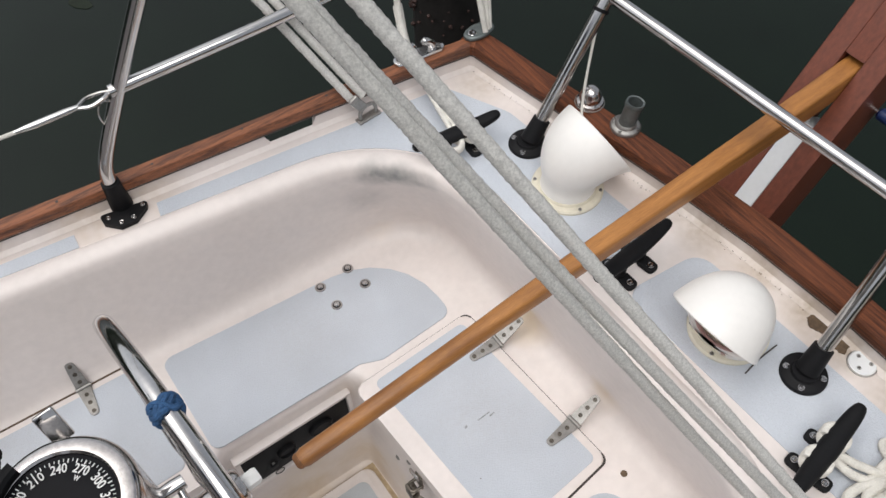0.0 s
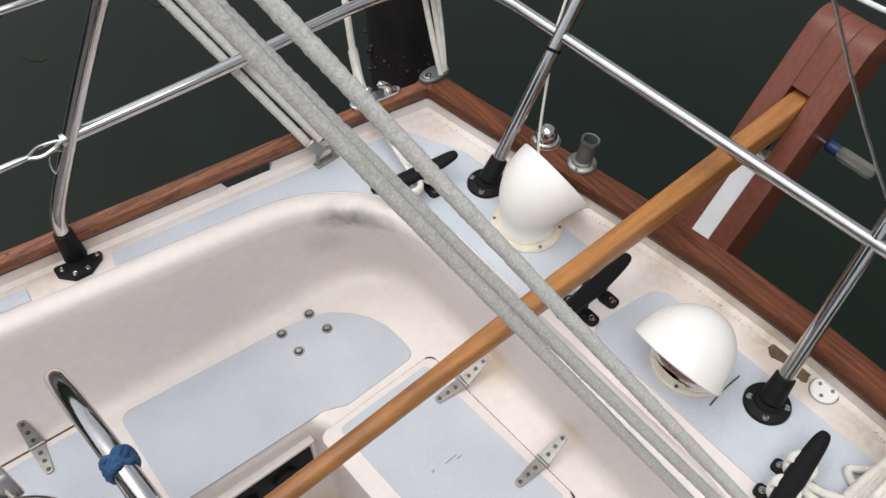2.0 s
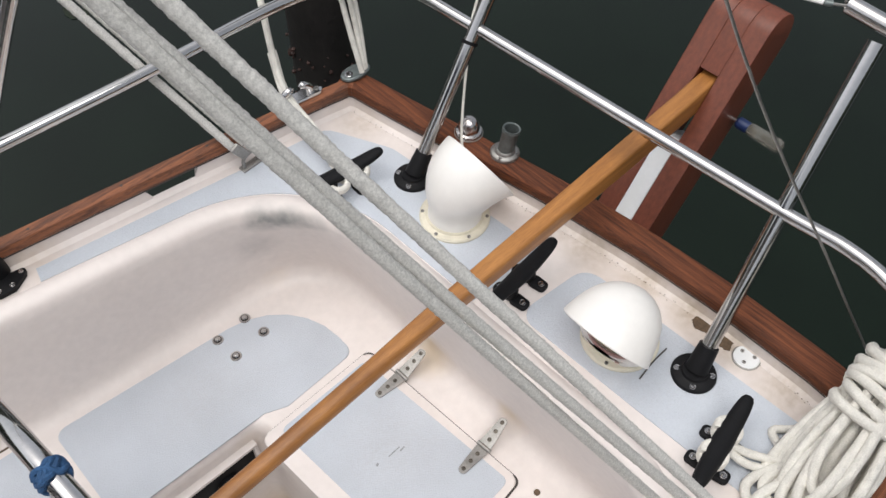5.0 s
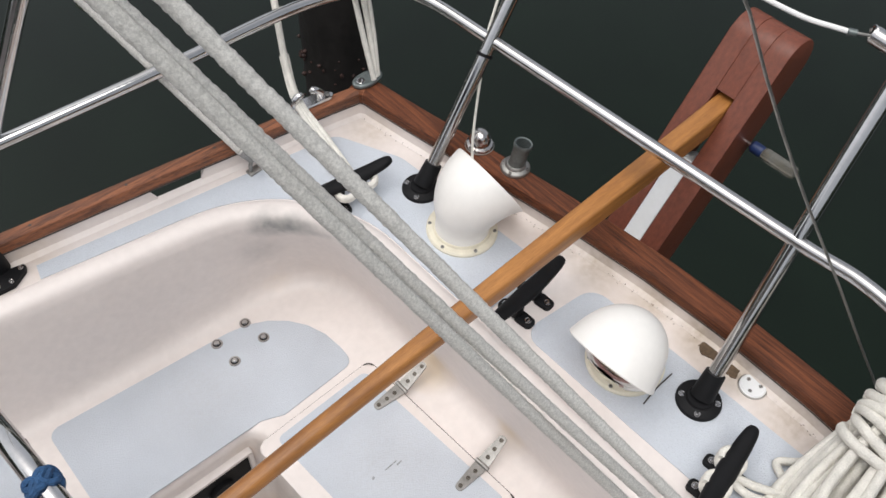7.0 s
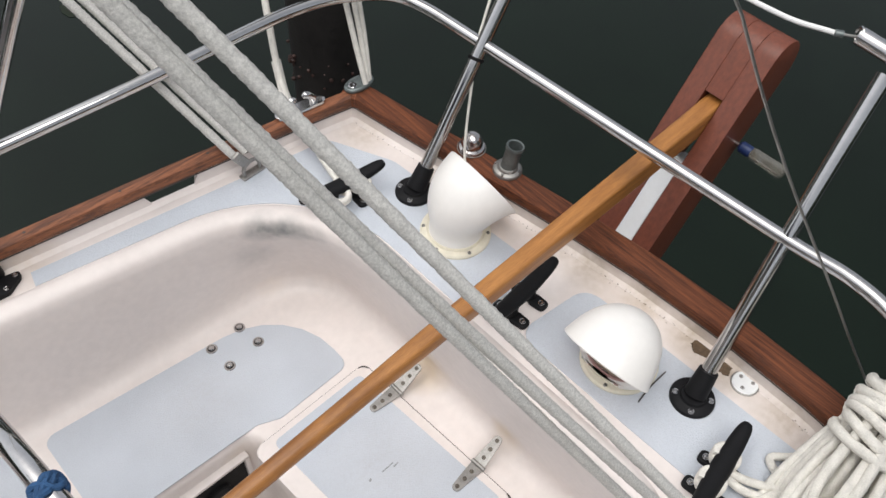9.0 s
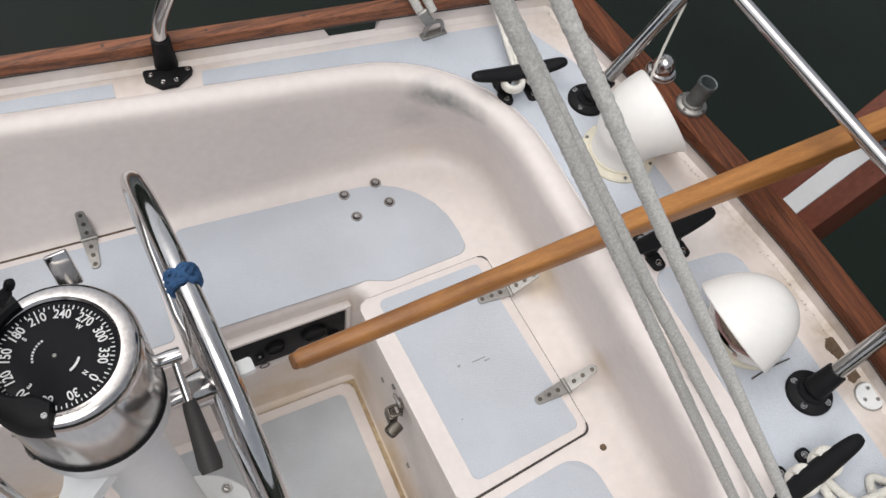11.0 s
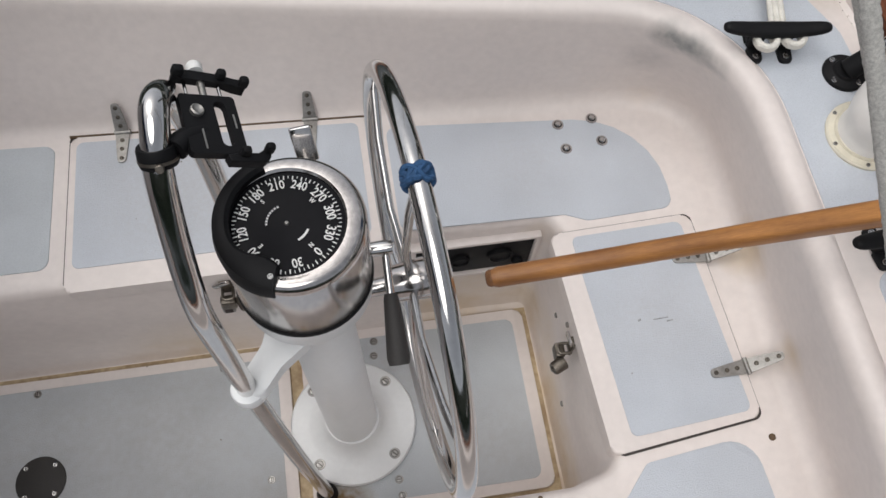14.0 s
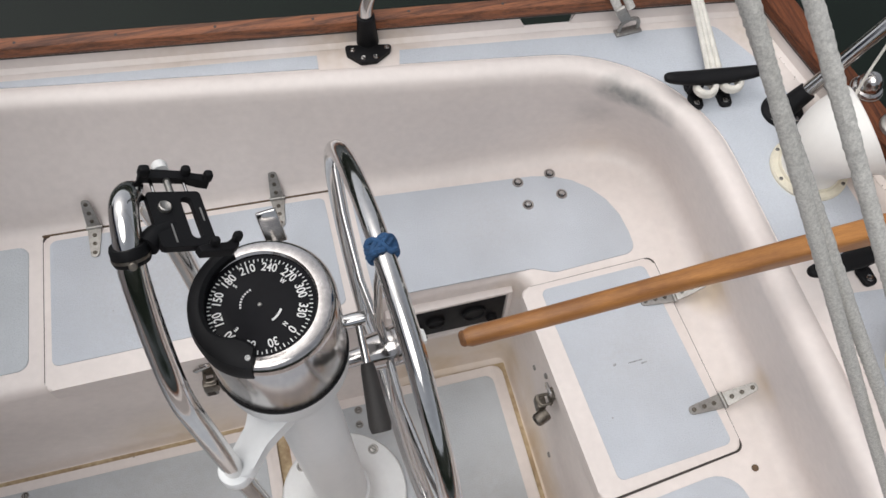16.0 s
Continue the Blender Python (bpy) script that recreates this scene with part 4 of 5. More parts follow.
for x, y, st, d in ((0.909, 0.313, st_mid, (0.088, 0.008, 0.12)), (0.950, -0.316, st_near, (0.08, 0.015, 0.12))):
    foot = part("socket_base", lathe([(0.0370, 0), (0.0372, 0.004), (0.0355, 0.0065), (0.027, 0.008), (0.0225, 0.010), (0.0205, 0.014)], 36, Matrix.Translation((x - 0.004, y, DECK + 0.002))), BLACK, rail, "round black socket base")
    dv = Vector(d).normalized()
    part("socket", tube(B(), [Vector((x, y, DECK + 0.012)), Vector((x, y, DECK + 0.012)) + dv * 0.047], [0.0195, 0.0165], 20), BLACK, foot)
    for a in (30, 120, 210, 300):
        screw(foot, (x - 0.004 + 0.0285 * math.cos(radians(a)), y + 0.0285 * math.sin(radians(a)), DECK + 0.0095), 0.0055, material=STEEL)
foot = part("socket_base", prism(fillet([(0.178, 0.634), (0.264, 0.618), (0.256, 0.602), (0.228, 0.584), (0.200, 0.586), (0.178, 0.611)], 0.006, 4), DECK + 0.001, DECK + 0.010, 0.003), BLACK, rail, "angular black socket base")
part("socket", tube(B(), [(0.222, 0.637, DECK + 0.005), (0.222, 0.639, DECK + 0.068)], [0.0205, 0.0162], 20), BLACK, foot)
for x, y in ((0.190, 0.617), (0.205, 0.595), (0.228, 0.593), (0.252, 0.611)):
    screw(foot, (x, y, DECK + 0.0105), 0.0048, material=STEEL)


def wire(name, pts, r, material, label, category="wire"):
    return thing(name, tube(B(), smooth_path(pts, 8), r, 8), material, label, category)


low_life = wire("lifeline", [(-1.4, 0.80, 0.91), (-0.3, 0.70, 0.90), (0.15, 0.662, 0.899)], 0.0035, LINE, "white coated lifeline wire along the side deck", "lifeline")
part("turnbuckle", tube(B(), [(0.13, 0.664, 0.899), (0.16, 0.661, 0.899), (0.215, 0.657, 0.900), (0.235, 0.655, 0.901)], [0.0035, 0.0062, 0.0062, 0.004], 12), STEEL, low_life, "steel turnbuckle")
part("toggle", tube(B(), smooth_path([(0.23, 0.655, 0.901), (0.255, 0.664, 0.903), (0.288, 0.652, 0.905), (0.255, 0.644, 0.900), (0.23, 0.655, 0.899)], 5), 0.0035, 8), STEEL, low_life)
part("split_ring", tube(B(), [Vector((0.272 + 0.016 * math.cos(w), 0.646, 0.870 + 0.028 * math.sin(w))) for w in (i * math.pi / 12 for i in range(24))], 0.0018, 6, True), STEEL, low_life)
high_life = wire("lifeline", [(-1.4, 0.80, 1.165), (-0.2, 0.70, 1.15), (0.30, 0.664, 1.145), (0.42, 0.66, 1.138)], 0.0035, LINE, "white coated lifeline wire, upper one", "lifeline")
part("turnbuckle", tube(B(), [(0.27, 0.665, 1.146), (0.29, 0.664, 1.145), (0.36, 0.662, 1.142), (0.38, 0.661, 1.14)], [0.0035, 0.006, 0.006, 0.004], 12), STEEL, high_life, "steel turnbuckle")
gate = wire("gate_wire", [(1.236, -0.176, 1.170), (1.212, -0.098, 1.170), (1.195, 0.050, 1.185), (1.215, 0.200, 1.225), (1.300, 0.352, 1.265)], 0.0038, INK, "white coated wire across the stern rail opening", "lifeline")
part("swage", tube(B(), [(1.236, -0.176, 1.170), (1.242, -0.186, 1.170)], 0.0055, 10), BRONZE, gate)
part("wire_end", tube(B(), [(1.242, -0.186, 1.170), (1.253, -0.203, 1.170)], 0.0022, 8), DULL, gate)
part("end_eye", tube(B(), [Vector((1.256 + 0.008 * math.sin(w), -0.203 + 0.008 * math.sin(w), 1.171 + 0.012 * math.cos(w))) for w in (i * math.pi / 8 for i in range(16))], 0.0025, 8, True), STEEL, gate)
wire("backstay", [(1.150, -0.512, 0.70), (1.078, -0.40, 0.90), (0.84, -0.205, 1.40), (0.50, 0.0, 2.2), (-1.0, 0.0, 7.0)], 0.0019, DULL, "thin grey steel wire stay rising from the stern", "stay")


# ---- deck hardware ----
def cleat(m):
    ob = tagged(new("mooring_cleat"), "black open-base mooring cleat bolted to the deck", "cleat", "mooring cleats")
    ob.matrix_world = m
    k = 17
    along_horn = [math.sin(math.pi / 2 * (2 * i / (k - 1) - 1)) for i in range(k)]
    pts = [Vector((0.091 * u, 0, 0.046 + 0.009 * u * u)) for u in along_horn]
    r = [(0.004 + 0.0125 * (1 - 0.42 * abs(u) ** 1.3) * (1 - abs(u) ** 12) ** 0.5, 0.003 + 0.0085 * (1 - 0.3 * abs(u)) * (1 - abs(u) ** 12) ** 0.5) for u in along_horn]
    part("horn", tube(B(), pts, r, 14), BLACK, ob)
    for s in (-1, 1):
        leg = part("leg", tube(B(), smooth_path([(0.026 * s, 0, 0.005), (0.024 * s, 0, 0.026), (0.022 * s, 0, 0.046)], 4), [(0.010, 0.012)] * 9, 12), BLACK, ob)
        for t in (-1, 1):
            flange = prism(fillet([(0.013 * s, 0.002 * t), (0.039 * s, 0.002 * t), (0.037 * s, 0.036 * t), (0.015 * s, 0.036 * t)], 0.008, 4), 0.0025, 0.010, 0.003)
            f = part("flange", flange, BLACK, leg)
            screw(leg, (0.026 * s, 0.025 * t, 0.0105), 0.006, material=STEEL)
    return ob


def flat(x, y, ang):
    return pose(x, y, DECK, 0, 0, ang)


first = cleat(flat(0.790, 0.384, -7))
copy_thing(first, flat(0.866, -0.006, 5))
copy_thing(first, flat(0.853, -0.422, 9))


def cowl(x, y, ang, bend, mouth, wide, full, label):
    """A cowl vent: flanged collar, round neck and a flared hood that bends over to its mouth."""
    ob = tagged(new("cowl_vent"), label, "vent", "cowl vents")
    ob.matrix_world = pose(x, y, DECK + 0.002, 0, 0, ang)
    flange = part("flange", lathe([(0.066, 0), (0.066, 0.004), (0.063, 0.007), (0.054, 0.008), (0.052, 0.012)], 44), IVORY, ob, "ivory screw flange")
    for a in range(15, 375, 60):
        screw(flange, (0.060 * math.cos(radians(a)), 0.060 * math.sin(radians(a)), 0.0075), 0.0034)
    rows, inside = [], []
    k = 30
    p0, p1, p2 = Vector((0, 0, 0.008)), Vector((0, 0, mouth[3])), Vector(mouth[:3])
    for i in range(k):
        f = i / (k - 1)
        c = p0 * (1 - f) ** 2 + p1 * 2 * f * (1 - f) + p2 * f * f
        tilt = radians(bend) * (0.75 * f * f + 0.25 * f)
        r = 0.0505 - 0.0015 * math.sin(math.pi * min(f * 3, 1)) + (wide - 0.0505) * (full * math.sin(math.pi / 2 * min(max((f - 0.12) / 0.68, 0.0), 1.0)) + (1 - full) * max(0.0, (f - 0.2) / 0.8) ** 1.1)
        u, v = Vector((math.cos(tilt), 0, -math.sin(tilt))), Vector((0, 1, 0))
        ring = [u * math.cos(w) + v * math.sin(w) for w in (2 * math.pi * j / 48 for j in range(49))]
        rows.append([c + d * r for d in ring])
        inside.append([c + d * (r - 0.0035) for d in ring])
    # the hood's inner bend stays clear of the neck
    for row in rows + inside:
        for p in row:
            if p.z < 0.030 and p.x > 0.05:
                p.z = 0.030
    bm = B()
    rim = [p.lerp(q, 0.5) + (rows[-1][j] - rows[-2][j]).normalized() * 0.0018 for j, (p, q) in enumerate(zip(rows[-1], inside[-1]))]
    loft(bm, rows + [rim, inside[-1]])
    bmesh.ops.remove_doubles(bm, verts=bm.verts, dist=1e-6)
    part("hood", bm, VENT, ob, "white plastic hood")
    bm = B()
    loft(bm, inside[8:])
    part("lining", bm, VENTIN, ob, "faded pink lining")
    return ob


cowl(0.897, 0.190, -4, 60, (0.058, 0.0, 0.096, 0.090), 0.080, 0.5, "white plastic cowl vent facing aft on an ivory flange")
cowl(0.912, -0.190, 182, 128, (0.054, 0.0, 0.063, 0.088), 0.081, 0.30, "white plastic cowl vent facing forward on an ivory flange")

dome = thing("dome_fitting", lathe([(0.027, 0), (0.027, 0.004), (0.025, 0.008), (0.0205, 0.010), (0.021, 0.016), (0.019, 0.028), (0.012, 0.036), (0.005, 0.039), (0, 0.0395)], 36, Matrix.Translation((1.026, 0.286, 0.731))), BRUSHED, "domed polished steel fitting on the stern rail cap", "fitting")
part("flange_ring", lathe([(0.028, 0), (0.028, 0.0025), (0.025, 0.0035)], 36, Matrix.Translation((1.026, 0.286, 0.7312))), DULL, dome)
PIPE = Matrix.Translation((1.036, 0.200, 0.732))
pipe = thing("pipe_vent", lathe([(0.028, 0), (0.028, 0.004), (0.026, 0.007), (0.020, 0.009), (0.0185, 0.012), (0.0165, 0.014)], 36, PIPE), DULL, "grey galvanised pipe stub on a polished flange", "pipe")
part("stub", lathe([(0.0165, 0.010), (0.0155, 0.016), (0.0155, 0.050), (0.0172, 0.053), (0.0176, 0.059), (0.0165, 0.062), (0.0138, 0.061), (0.0128, 0.02), (0, 0.02)], 36, PIPE @ pose(0, 0, 0, 3, 9, 0)), BRONZE, pipe, "dull green-grey pipe")
for a in (20, 110, 200, 290):
    screw(pipe, (1.036 + 0.0232 * math.cos(radians(a)), 0.200 + 0.0232 * math.sin(radians(a)), 0.7395), 0.0035)
disc = thing("filler_cap", lathe([(0.0222, 0), (0.0222, 0.003), (0.020, 0.005), (0.010, 0.0045), (0, 0.0045)], 36, Matrix.Translation((1.036, -0.358, DECK))), PAINT, "round white filler plate with three screws on deck", "deck plate")
part("rim", lathe([(0.0238, -0.0005), (0.0238, 0.0025), (0.0222, 0.0032)], 36, Matrix.Translation((1.036, -0.358, DECK))), DULL, disc)
for a in (70, 190, 310):
    screw(disc, (1.036 + 0.0125 * math.cos(radians(a)), -0.358 + 0.0125 * math.sin(radians(a)), DECK + 0.004), 0.0035)


def chip(pts, z, label):
    jag = []
    for i, p in enumerate(pts):
        q = pts[(i + 1) % len(pts)]
        for f in (0, 0.17, 0.33, 0.5, 0.66, 0.83):
            jag.append(((p[0] + (q[0] - p[0]) * f) + random.uniform(-0.002, 0.002), (p[1] + (q[1] - p[1]) * f) + random.uniform(-0.002, 0.002)))
    return thing("bare_patch", prism(jag, z - 0.001, z + 0.0012), RUST, label, "worn patch", kind="structure")


chip([(1.022, -0.262), (1.032, -0.252), (1.050, -0.256), (1.052, -0.288), (1.038, -0.296), (1.026, -0.284)], DECK + 0.001, "brown patch where the gelcoat flaked off")
chip([(1.020, -0.308), (1.044, -0.302), (1.048, -0.328), (1.026, -0.330)], DECK + 0.001, "small brown patch of flaked gelcoat")


# A thin dark stick beside the port cowl vent.
thing("thin_stick", tube(B(), smooth_path([(0.874, -0.262, DECK + 0.004), (0.910, -0.258, DECK + 0.006), (0.952, -0.257, DECK + 0.004)], 5), 0.0012, 6), SEAM, "thin dark stick lying on the deck", "wire")
chip([(0.990, -0.16), (1.018, -0.162), (1.02, -0.166), (0.992, -0.164)], DECK + 0.0008, "thin crack in the gelcoat")
for x, y, sz in ((0.712, -0.222, 0.006), (0.30, -0.262, 0.004), (-0.40, 0.30, 0.003), (0.02, 0.28, 0.003)):
    thing("rust_spot", prism(fillet([(x - sz, y - sz), (x + sz, y - sz), (x + sz, y + sz), (x - sz, y + sz)], sz * 0.9, 4), SEAT - 0.001, SEAT + 0.0015), RUST, "small brown rust spot on the gelcoat", "stain", kind="structure")
for x, y, w, h in ((0.575, 0.010, 0.014, 0.0016), (0.59, 0.004, 0.006, 0.002), (0.536, 0.012, 0.003, 0.003)):
    thing("scuff_mark", prism(fillet([(x - w, y - h), (x + w, y - h * 0.4), (x + w, y + h), (x - w, y + h * 0.5)], 0.0008, 2), SEAT + 0.0085, SEAT + 0.0093), SCUFF, "faint grey scuff on the lid", "stain", kind="structure")
for k in range(9):
    x = -0.55 + 0.17 * k
    y = 0.842 - 0.010 - (x + 1.45) * 0.1182
    thing("rail_plug", lathe([(0.0028, 0.708), (0.0028, 0.7318), (0, 0.7322)], 10, Matrix.Translation((x, y + 0.012, 0))), SEAM, "small dark screw plug in the teak rail", "plug", "rail plugs")


bm = B()
loft(bm, [raised(offset(dense[:i_d], -0.0068), 0.7005), raised(offset(dense[:i_d], -0.0072), 0.7045)])
thing("caulk_line", bm, SEAM, "dark dirty caulk line under the teak rail", "caulking", kind="structure")


bm = B()
grime = random.Random(5)
for p, q in zip(offset(dense[i_c:i_d], -0.0125), offset(dense[i_c:i_d], -0.020)):
    for k in range(3):
        if grime.random() < 0.55:
            c = p.lerp(q, grime.random() ** 2.2) + Vector((0, grime.uniform(-0.006, 0.006), DECK + 0.0018 + 0.0006 * grime.random()))
            r0 = grime.uniform(0.0004, 0.0011)
            ring = [bm.verts.new(c + Vector((math.cos(w), math.sin(w) * 1.5, 0)) * r0 * grime.uniform(0.6, 1.3)) for w in (j * math.pi / 3 for j in range(6))]
            bm.faces.new(ring)
thing("dirt_specks", bm, RUST, "dark grit and mould along the foot of the stern rail", "dirt", kind="stuff")


def padeye(x, y, ang):
    ob = tagged(new("deck_padeye"), "steel deck eye with a mainsheet shackle", "deck eye", "sheet eyes")
    ob.matrix_world = pose(x, y, DECK + 0.002, 0, 0, ang)
    part("base", box(0, 0, 0.0025, 0.052, 0.018, 0.005, 0.002), DULL, ob)
    part("eye", tube(B(), smooth_path([(0.018, 0, 0.003), (0.018, 0, 0.02), (0.010, 0, 0.032), (-0.010, 0, 0.032), (-0.018, 0, 0.02), (-0.018, 0, 0.003)], 6), 0.0038, 10), DULL, ob)
    return ob


padeye(0.701, 0.554, 4)
padeye(0.750, -0.578, -4)
shackle = thing("rope_tang", box(0, 0, 0.022, 0.020, 0.008, 0.052, 0.003, pose(0.693, 0.555, 0.700, 6, -30, 0)), DULL, "weathered grey metal tang at the sheet eye", "shackle")


def chock(x, y, ang):
    ob = tagged(new("fairlead_chock"), "polished steel open fairlead on the toe rail", "fairlead")
    ob.matrix_world = pose(x, y, 0.735, 0, 0, ang)
    part("base", prism(fillet([(-0.055, -0.012), (0.055, -0.012), (0.055, 0.012), (-0.055, 0.012)], 0.011, 5), 0, 0.006, 0.002), STEEL, ob)
    for s in (-1, 1):
        part("horn", tube(B(), smooth_path([(0.030 * s, 0, 0.004), (0.028 * s, 0, 0.018), (0.016 * s, 0, 0.028), (0.007 * s, 0, 0.026)], 5), [0.008] * 12 + [0.007, 0.006, 0.005, 0.004], 12), STEEL, ob)
        screw(ob, (0.044 * s, 0, 0.0062), 0.005)
    return ob


chock(0.842, 0.580, -7)
quarter = tagged(new("quarter_fairlead"), "grey oval fairlead at the stern corner", "fairlead")
bm = B()
oval = [Vector((0.976 + 0.030 * math.cos(w), 0.562 + 0.015 * math.sin(w), 0.737)) for w in (i * math.pi / 18 for i in range(36))]
tube(bm, oval, [(0.0055, 0.0055)] * 36, 10, True)
part("rim", bm, BRONZE, quarter)
part("base", prism([(p.x, p.y) for p in oval], 0.734, 0.741), BRONZE, quarter)
for s in (-1, 1):
    screw(quarter, (0.976 + 0.017 * s, 0.562, 0.742), 0.009, material=STEEL)

# winch on the coaming
winch = tagged(new("winch"), "black sheet winch with steel top on the coaming", "winch")
M = Matrix.Translation((-0.545, 0.700, DECK + 0.02))
part("skirt", lathe([(0.060, 0), (0.062, 0.006), (0.060, 0.022), (0.046, 0.030), (0.038, 0.045)], 44, M), BLACK, winch)
part("drum", lathe([(0.038, 0.044), (0.036, 0.07), (0.040, 0.095), (0.046, 0.102), (0.046, 0.110), (0.040, 0.112)], 44, M), BLACK, winch)
part("top_cap", lathe([(0.040, 0.111), (0.034, 0.117), (0.014, 0.118), (0.013, 0.110), (0, 0.110)], 32, M), STEEL, winch, "steel top cap")

# folded leaflet on the forward seat
leaf = thing("leaflet", prism(fillet([(-0.600, 0.458), (-0.790, 0.532), (-0.850, 0.372), (-0.672, 0.314)], 0.004, 3), SEAT + 0.002, SEAT + 0.006, 0.001), FOLDER, "folded lilac printed leaflet with a pink edge lying on the seat", "paper")
bm = B()
sheet = []
for i in range(9):
    u = i / 8
    a, b = Vector((-0.598, 0.462, 0)).lerp(Vector((-0.792, 0.538, 0)), u), Vector((-0.672, 0.352, 0)).lerp(Vector((-0.846, 0.380, 0)), u)
    sheet.append([a.lerp(b, v / 6) + Vector((0.004 * math.sin(5 * u + v), 0, SEAT + 0.0085 + 0.005 * math.sin(2.2 * u + 0.5 * v) ** 2 + (0.006 if v == 6 else 0))) for v in range(7)])
loft(bm, sheet)
bmesh.ops.solidify(bm, geom=list(bm.faces), thickness=0.0008)
part("page", bm, PAPER, leaf, "curled lilac page")
part("cover_edge", tube(B(), smooth_path([(-0.598, 0.460, SEAT + 0.009), (-0.612, 0.430, SEAT + 0.011), (-0.632, 0.385, SEAT + 0.009), (-0.650, 0.350, SEAT + 0.008)], 5), [(0.0028, 0.0035)] * 16, 8), PINK, leaf, "pink rolled edge")


# ---- ropes ----
def rope(name, pts, r, material, label, n=10, group="", lay=0.0):
    """A braided rope; lay gives the plaited, fuzzy surface of a worn one."""
    sm = smooth_path(pts, n)
    rr = random.Random(len(pts) * 31 + n)
    bm = tube(B(), sm, [r * rr.uniform(0.97, 1.03) for _ in sm], 16 if lay else 12)
    if lay:
        bm.verts.ensure_lookup_table()
        for i, c in enumerate(sm):
            for j in range(16):
                v = bm.verts[i * 16 + j]
                out = v.co - c
                w, q = 2 * math.pi * j / 16, i * lay
                v.co = c + out * (1 + 0.07 * math.sin(3 * w + q) * math.sin(3 * w - q) + 0.09 * noise.noise(v.co * 420) + 0.05 * noise.noise(v.co * 60))
    return thing(name, bm, material, label, "rope", group)


def strand_path(a, b, sag, n=9):
    a, b = Vector(a), Vector(b)
    return [a.lerp(b, i / n) + Vector((0, 0, -sag * math.sin(math.pi * i / n))) for i in range(n + 1)]


rope("mainsheet", strand_path((0.124, 0.116, 1.98), (0.716, -0.478, 0.705), 0.010), 0.0063, ROPE, "weathered grey braided mainsheet part", 60, "mainsheet parts", 1.1)
rope("mainsheet", strand_path((0.124, 0.2655, 1.98), (0.750, -0.576, 0.705), 0.022), 0.0063, ROPE, "weathered grey braided mainsheet part", 60, "mainsheet parts", 1.1)
rope("mainsheet", strand_path((0.144, 0.152, 1.98), (0.764, -0.615, 0.705), 0.006), 0.0064, ROPE, "weathered grey braided mainsheet part", 60, "mainsheet parts", 1.1)
rope("mainsheet_tail", strand_path((0.150, 1.235, 1.88), (0.677, 0.555, 0.720), 0.006), 0.0080, ROPE, "thinner grey sheet part to the starboard eye", 40, "mainsheet parts", 1.3)
rope("mainsheet_tail", strand_path((0.180, 1.245, 1.88), (0.697, 0.559, 0.728), 0.016), 0.0080, ROPE, "thinner grey sheet part to the starboard eye", 40, "mainsheet parts", 1.3)
# starboard mooring lines
for k, dx in enumerate((-0.010, 0.0, 0.010)):
    rope("mooring_line", [(0.797 + dx, 0.372, DECK + 0.036), (0.802 + dx, 0.41, DECK + 0.040), (0.815 + dx * 0.8, 0.50, DECK + 0.055), (0.824 + dx * 0.5, 0.592, 0.752), (0.850 + dx * 0.5, 0.66, 0.80)], 0.0052, LINE, "white mooring line from the cleat through the fairlead", group="mooring lines")
for k in (0, 1):
    s = 2 * k - 1
    rope("cleat_hitch", [Vector((0.797 + s * 0.024 + 0.016 * math.cos(w), 0.372 + 0.016 * math.sin(w), DECK + 0.030 + 0.002 * i / 3)) for i, w in ((i, i * math.pi / 4) for i in range(20))], 0.0058, LINE, "white line turned round the cleat", 4, "mooring lines")
rope("mooring_line", [(0.824, 0.592, 0.752), (0.846, 0.655, 0.83), (0.92, 0.80, 1.15), (1.0, 0.95, 1.7)], 0.0068, LINE, "white mooring line rising from the fairlead", group="mooring lines")
for k, (dx, dy) in enumerate(((0, 0), (0.030, 0.010), (0.046, 0.014), (0.054, 0.024))):
    rope("stern_line", [(0.982 + dx * 0.3, 0.548 + dy * 0.4, 0.742), (0.990 + dx * 0.8, 0.60 + dy, 0.86), (1.015 + dx, 0.72 + dy, 1.15), (1.05 + dx, 0.90 + dy, 1.7)], 0.0058, LINE, "white stern mooring line through the corner fairlead", group="mooring lines")
rope("thin_cord", [(0.968, 0.232, 0.690), (1.000, 0.280, 0.76), (1.062, 0.330, 0.905), (1.10, 0.352, 0.96), (1.20, 0.385, 1.12)], 0.0026, LINE, "thin white cord up the stern rail", 8)

# coiled line hung at the port quarter
coil = tagged(new("coiled_line"), "bulky coil of white braided line hung on the port quarter", "rope")
rnd = random.Random(7)
top, low = Vector((1.095, -0.540, 0.850)), Vector((0.862, -0.552, 0.688))
axis = (low - top).normalized()
side = axis.cross(Vector((0.1, 0.2, 1))).normalized()
nor = side.cross(axis)


def strand(pts, r=0.0078):
    """One rope of the coil, with the fine cross-lay of braid in its surface."""
    bm = tube(B(), pts, r, 12)
    for v in bm.verts:
        v.co += Vector((noise.noise(v.co * 300), noise.noise(v.co * 300 + Vector((9, 0, 0))), noise.noise(v.co * 300 + Vector((0, 9, 0))))) * 0.0006
    return part("loop", bm, LINE, coil)


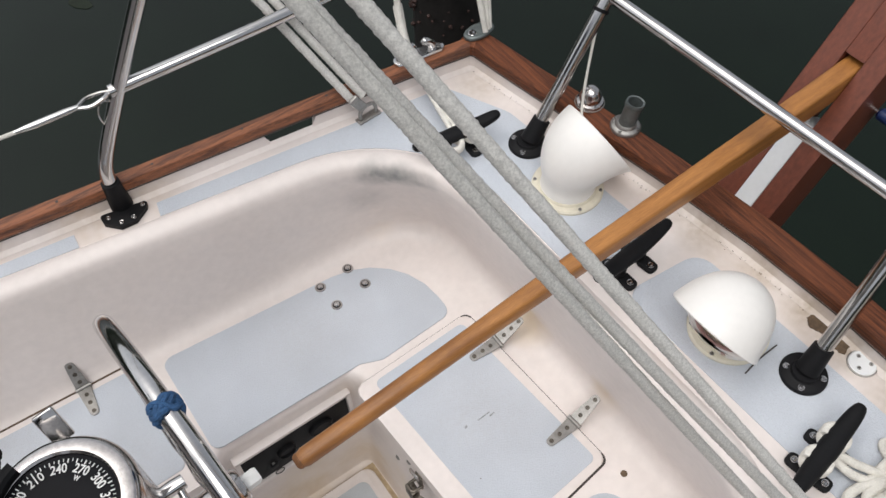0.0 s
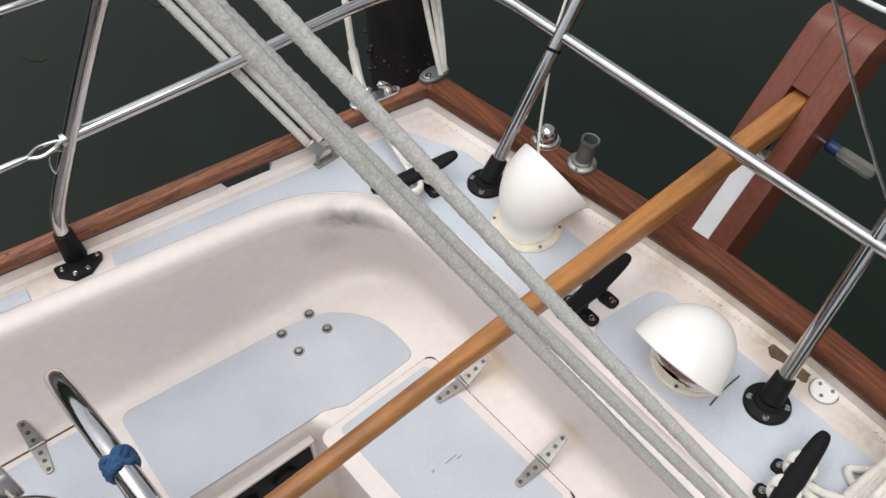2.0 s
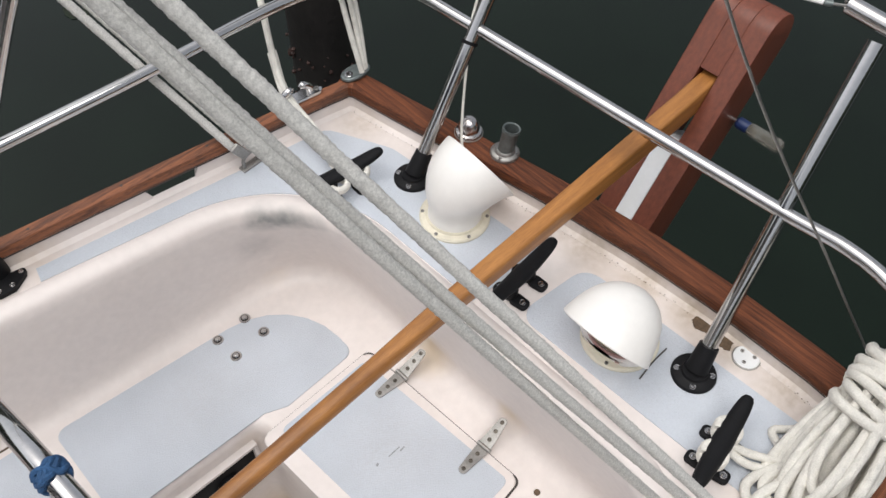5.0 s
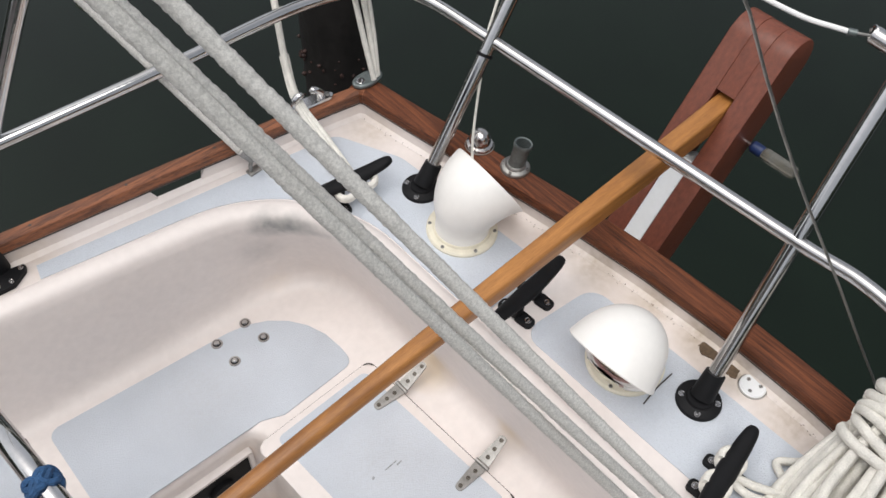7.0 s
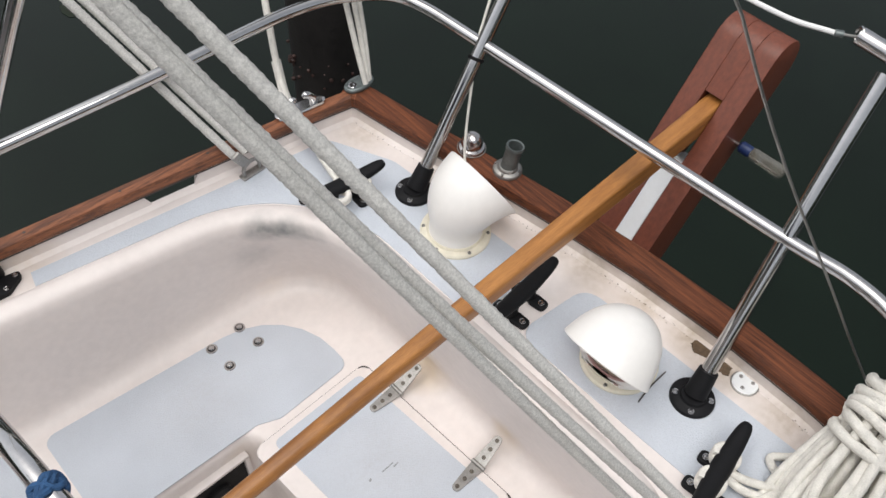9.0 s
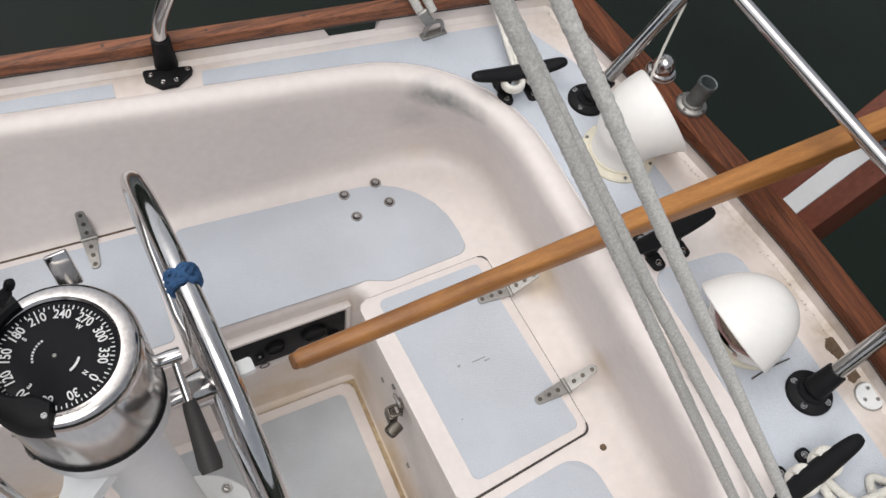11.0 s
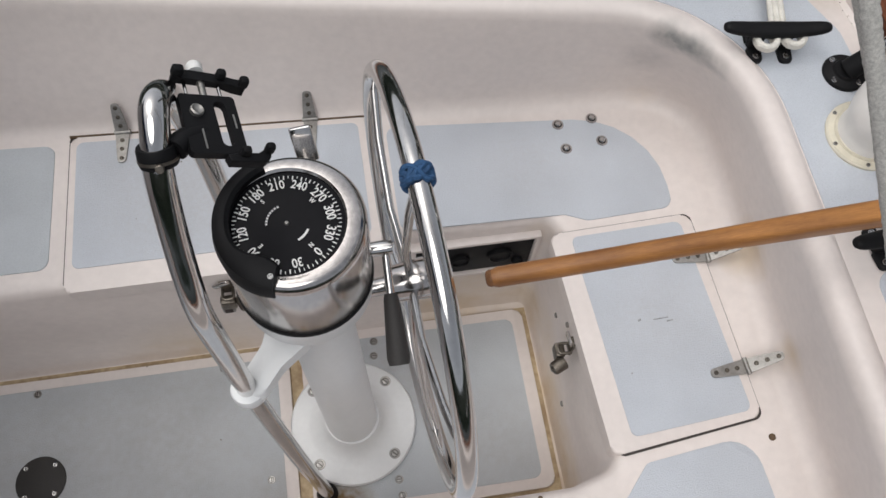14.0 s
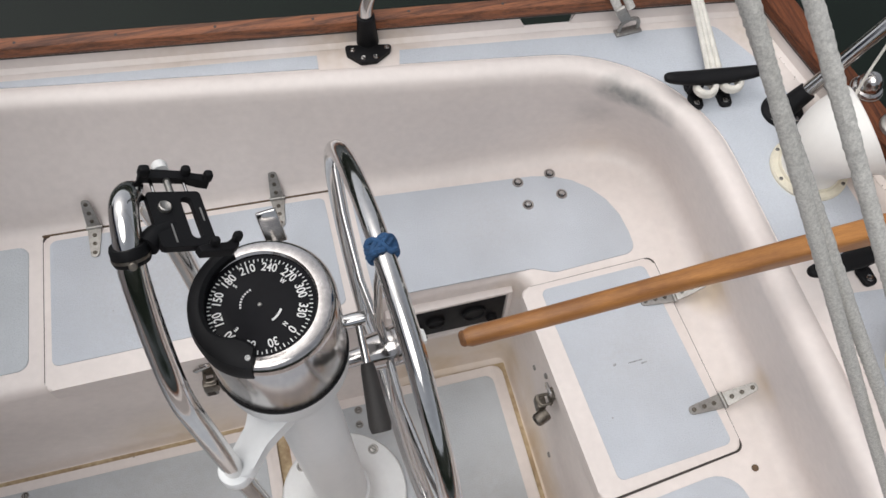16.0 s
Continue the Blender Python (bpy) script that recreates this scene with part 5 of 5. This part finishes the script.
for k in range(15):
    f = k / 14
    ln, wd = (low - top).length * rnd.uniform(0.82, 1.08), rnd.uniform(0.012, 0.040)
    off, spread = nor * rnd.uniform(-0.020, 0.026), side * (f - 0.5) * 0.085
    pts = []
    for i in range(48):
        w = 2 * math.pi * i / 47
        a = 0.5 - 0.5 * math.cos(w)
        pts.append(top + axis * ln * a + side * wd * math.sin(w) * (0.25 + 0.9 * a) + spread * (0.35 + 0.9 * a) + off * (0.5 + a) + nor * 0.008 * math.sin(2 * w + k))
    for p in pts:
        p.z = max(p.z, DECK + 0.012)
    strand(pts)
for k in range(7):
    c = top + axis * (0.030 + 0.0145 * k)
    pts = [c + side * (0.046 + 0.004 * math.sin(2.3 * k)) * math.cos(w) + nor * 0.040 * math.sin(w) + axis * (0.010 * math.sin(w + k) + 0.006 * w / 6.3) for w in (i * math.pi / 14 for i in range(29))]
    part("wrap", tube(B(), pts, 0.0082, 12), LINE, coil)
for dx, dy, dz in ((0.0, 0.0, 0.0), (0.020, -0.016, 0.004), (-0.014, -0.024, 0.012)):
    strand(smooth_path([(0.965 + dx, -0.548 + dy, 0.712 + dz), (0.915 + dx, -0.512 + dy, 0.692 + dz), (0.868 + dx, -0.486 + dy, DECK + 0.014 + dz), (0.838 + dx, -0.484 + dy, DECK + 0.012 + dz), (0.824 + dx, -0.506 + dy, DECK + 0.011 + dz), (0.832 + dx, -0.545 + dy, DECK + 0.012 + dz), (0.875 + dx, -0.585 + dy, DECK + 0.016 + dz)], 8))
rope("coil_tail", [(0.868, -0.430, DECK + 0.030), (0.882, -0.458, DECK + 0.022), (0.905, -0.492, DECK + 0.018), (0.935, -0.525, DECK + 0.024), (0.965, -0.545, DECK + 0.040)], 0.0066, LINE, "white line from the cleat to the coil", group="mooring lines")
rope("coil_tail", [(0.860, -0.436, DECK + 0.026), (0.870, -0.468, DECK + 0.016), (0.895, -0.503, DECK + 0.014), (0.928, -0.535, DECK + 0.018), (0.960, -0.560, DECK + 0.034)], 0.0066, LINE, "white line from the cleat to the coil", group="mooring lines")
rope("coil_tail", [(1.030, -0.540, 0.742), (1.004, -0.518, 0.706), (0.972, -0.483, DECK + 0.014), (0.952, -0.462, DECK + 0.009), (0.940, -0.470, DECK + 0.009), (0.930, -0.500, DECK + 0.012), (0.935, -0.530, DECK + 0.020)], 0.0066, LINE, "loose bight of white line on the deck", group="mooring lines")
for k in (0, 1):
    s = 2 * k - 1
    rope("cleat_hitch", [Vector((0.855 + s * 0.024 + 0.017 * math.cos(w), -0.420 + s * 0.004 + 0.017 * math.sin(w), DECK + 0.028 + 0.003 * i / 3)) for i, w in ((i, i * math.pi / 4) for i in range(20))], 0.0062, LINE, "white line turned round the cleat", 4, "mooring lines")

# mooring pile in the water off the stern corner
pile = thing("mooring_post", lathe([(0.105, -1.2), (0.106, -0.3), (0.102, 0.2), (0.104, 0.8), (0.10, 1.6), (0.10, 2.6)], 28, Matrix.Translation((1.30, 1.12, 0))), PILE, "dark wet wooden mooring pile crusted near the water", "pile")
bm = B()
for k in range(240):
    w, z = rnd.uniform(0, 2 * math.pi), rnd.uniform(-0.28, 0.35)
    c = Vector((1.30 + 0.107 * math.cos(w), 1.12 + 0.107 * math.sin(w), z))
    bmesh.ops.create_icosphere(bm, subdivisions=1, radius=rnd.uniform(0.003, 0.008), matrix=Matrix.Translation(c) @ Matrix.Diagonal((1, 1, rnd.uniform(0.6, 1.5), 1)))
tagged(part("mussel_growth", bm, MUSSEL, pile, "dark red-brown mussel clusters"), kind="stuff")
bm = B()
for k in range(14):
    c = Vector((0.75 + rnd.uniform(-0.35, 0.5), 2.9 + rnd.uniform(-0.5, 0.5), -0.278))
    bmesh.ops.create_circle(bm, cap_ends=True, segments=7, radius=rnd.uniform(0.02, 0.06), matrix=Matrix.Translation(c) @ pose(0, 0, 0, 0, 0, rnd.uniform(0, 180)) @ Matrix.Diagonal((1, 0.5, 1, 1)))
thing("floating_weed", bm, LEAF, "dark leaves floating on the water", "weed", kind="stuff")
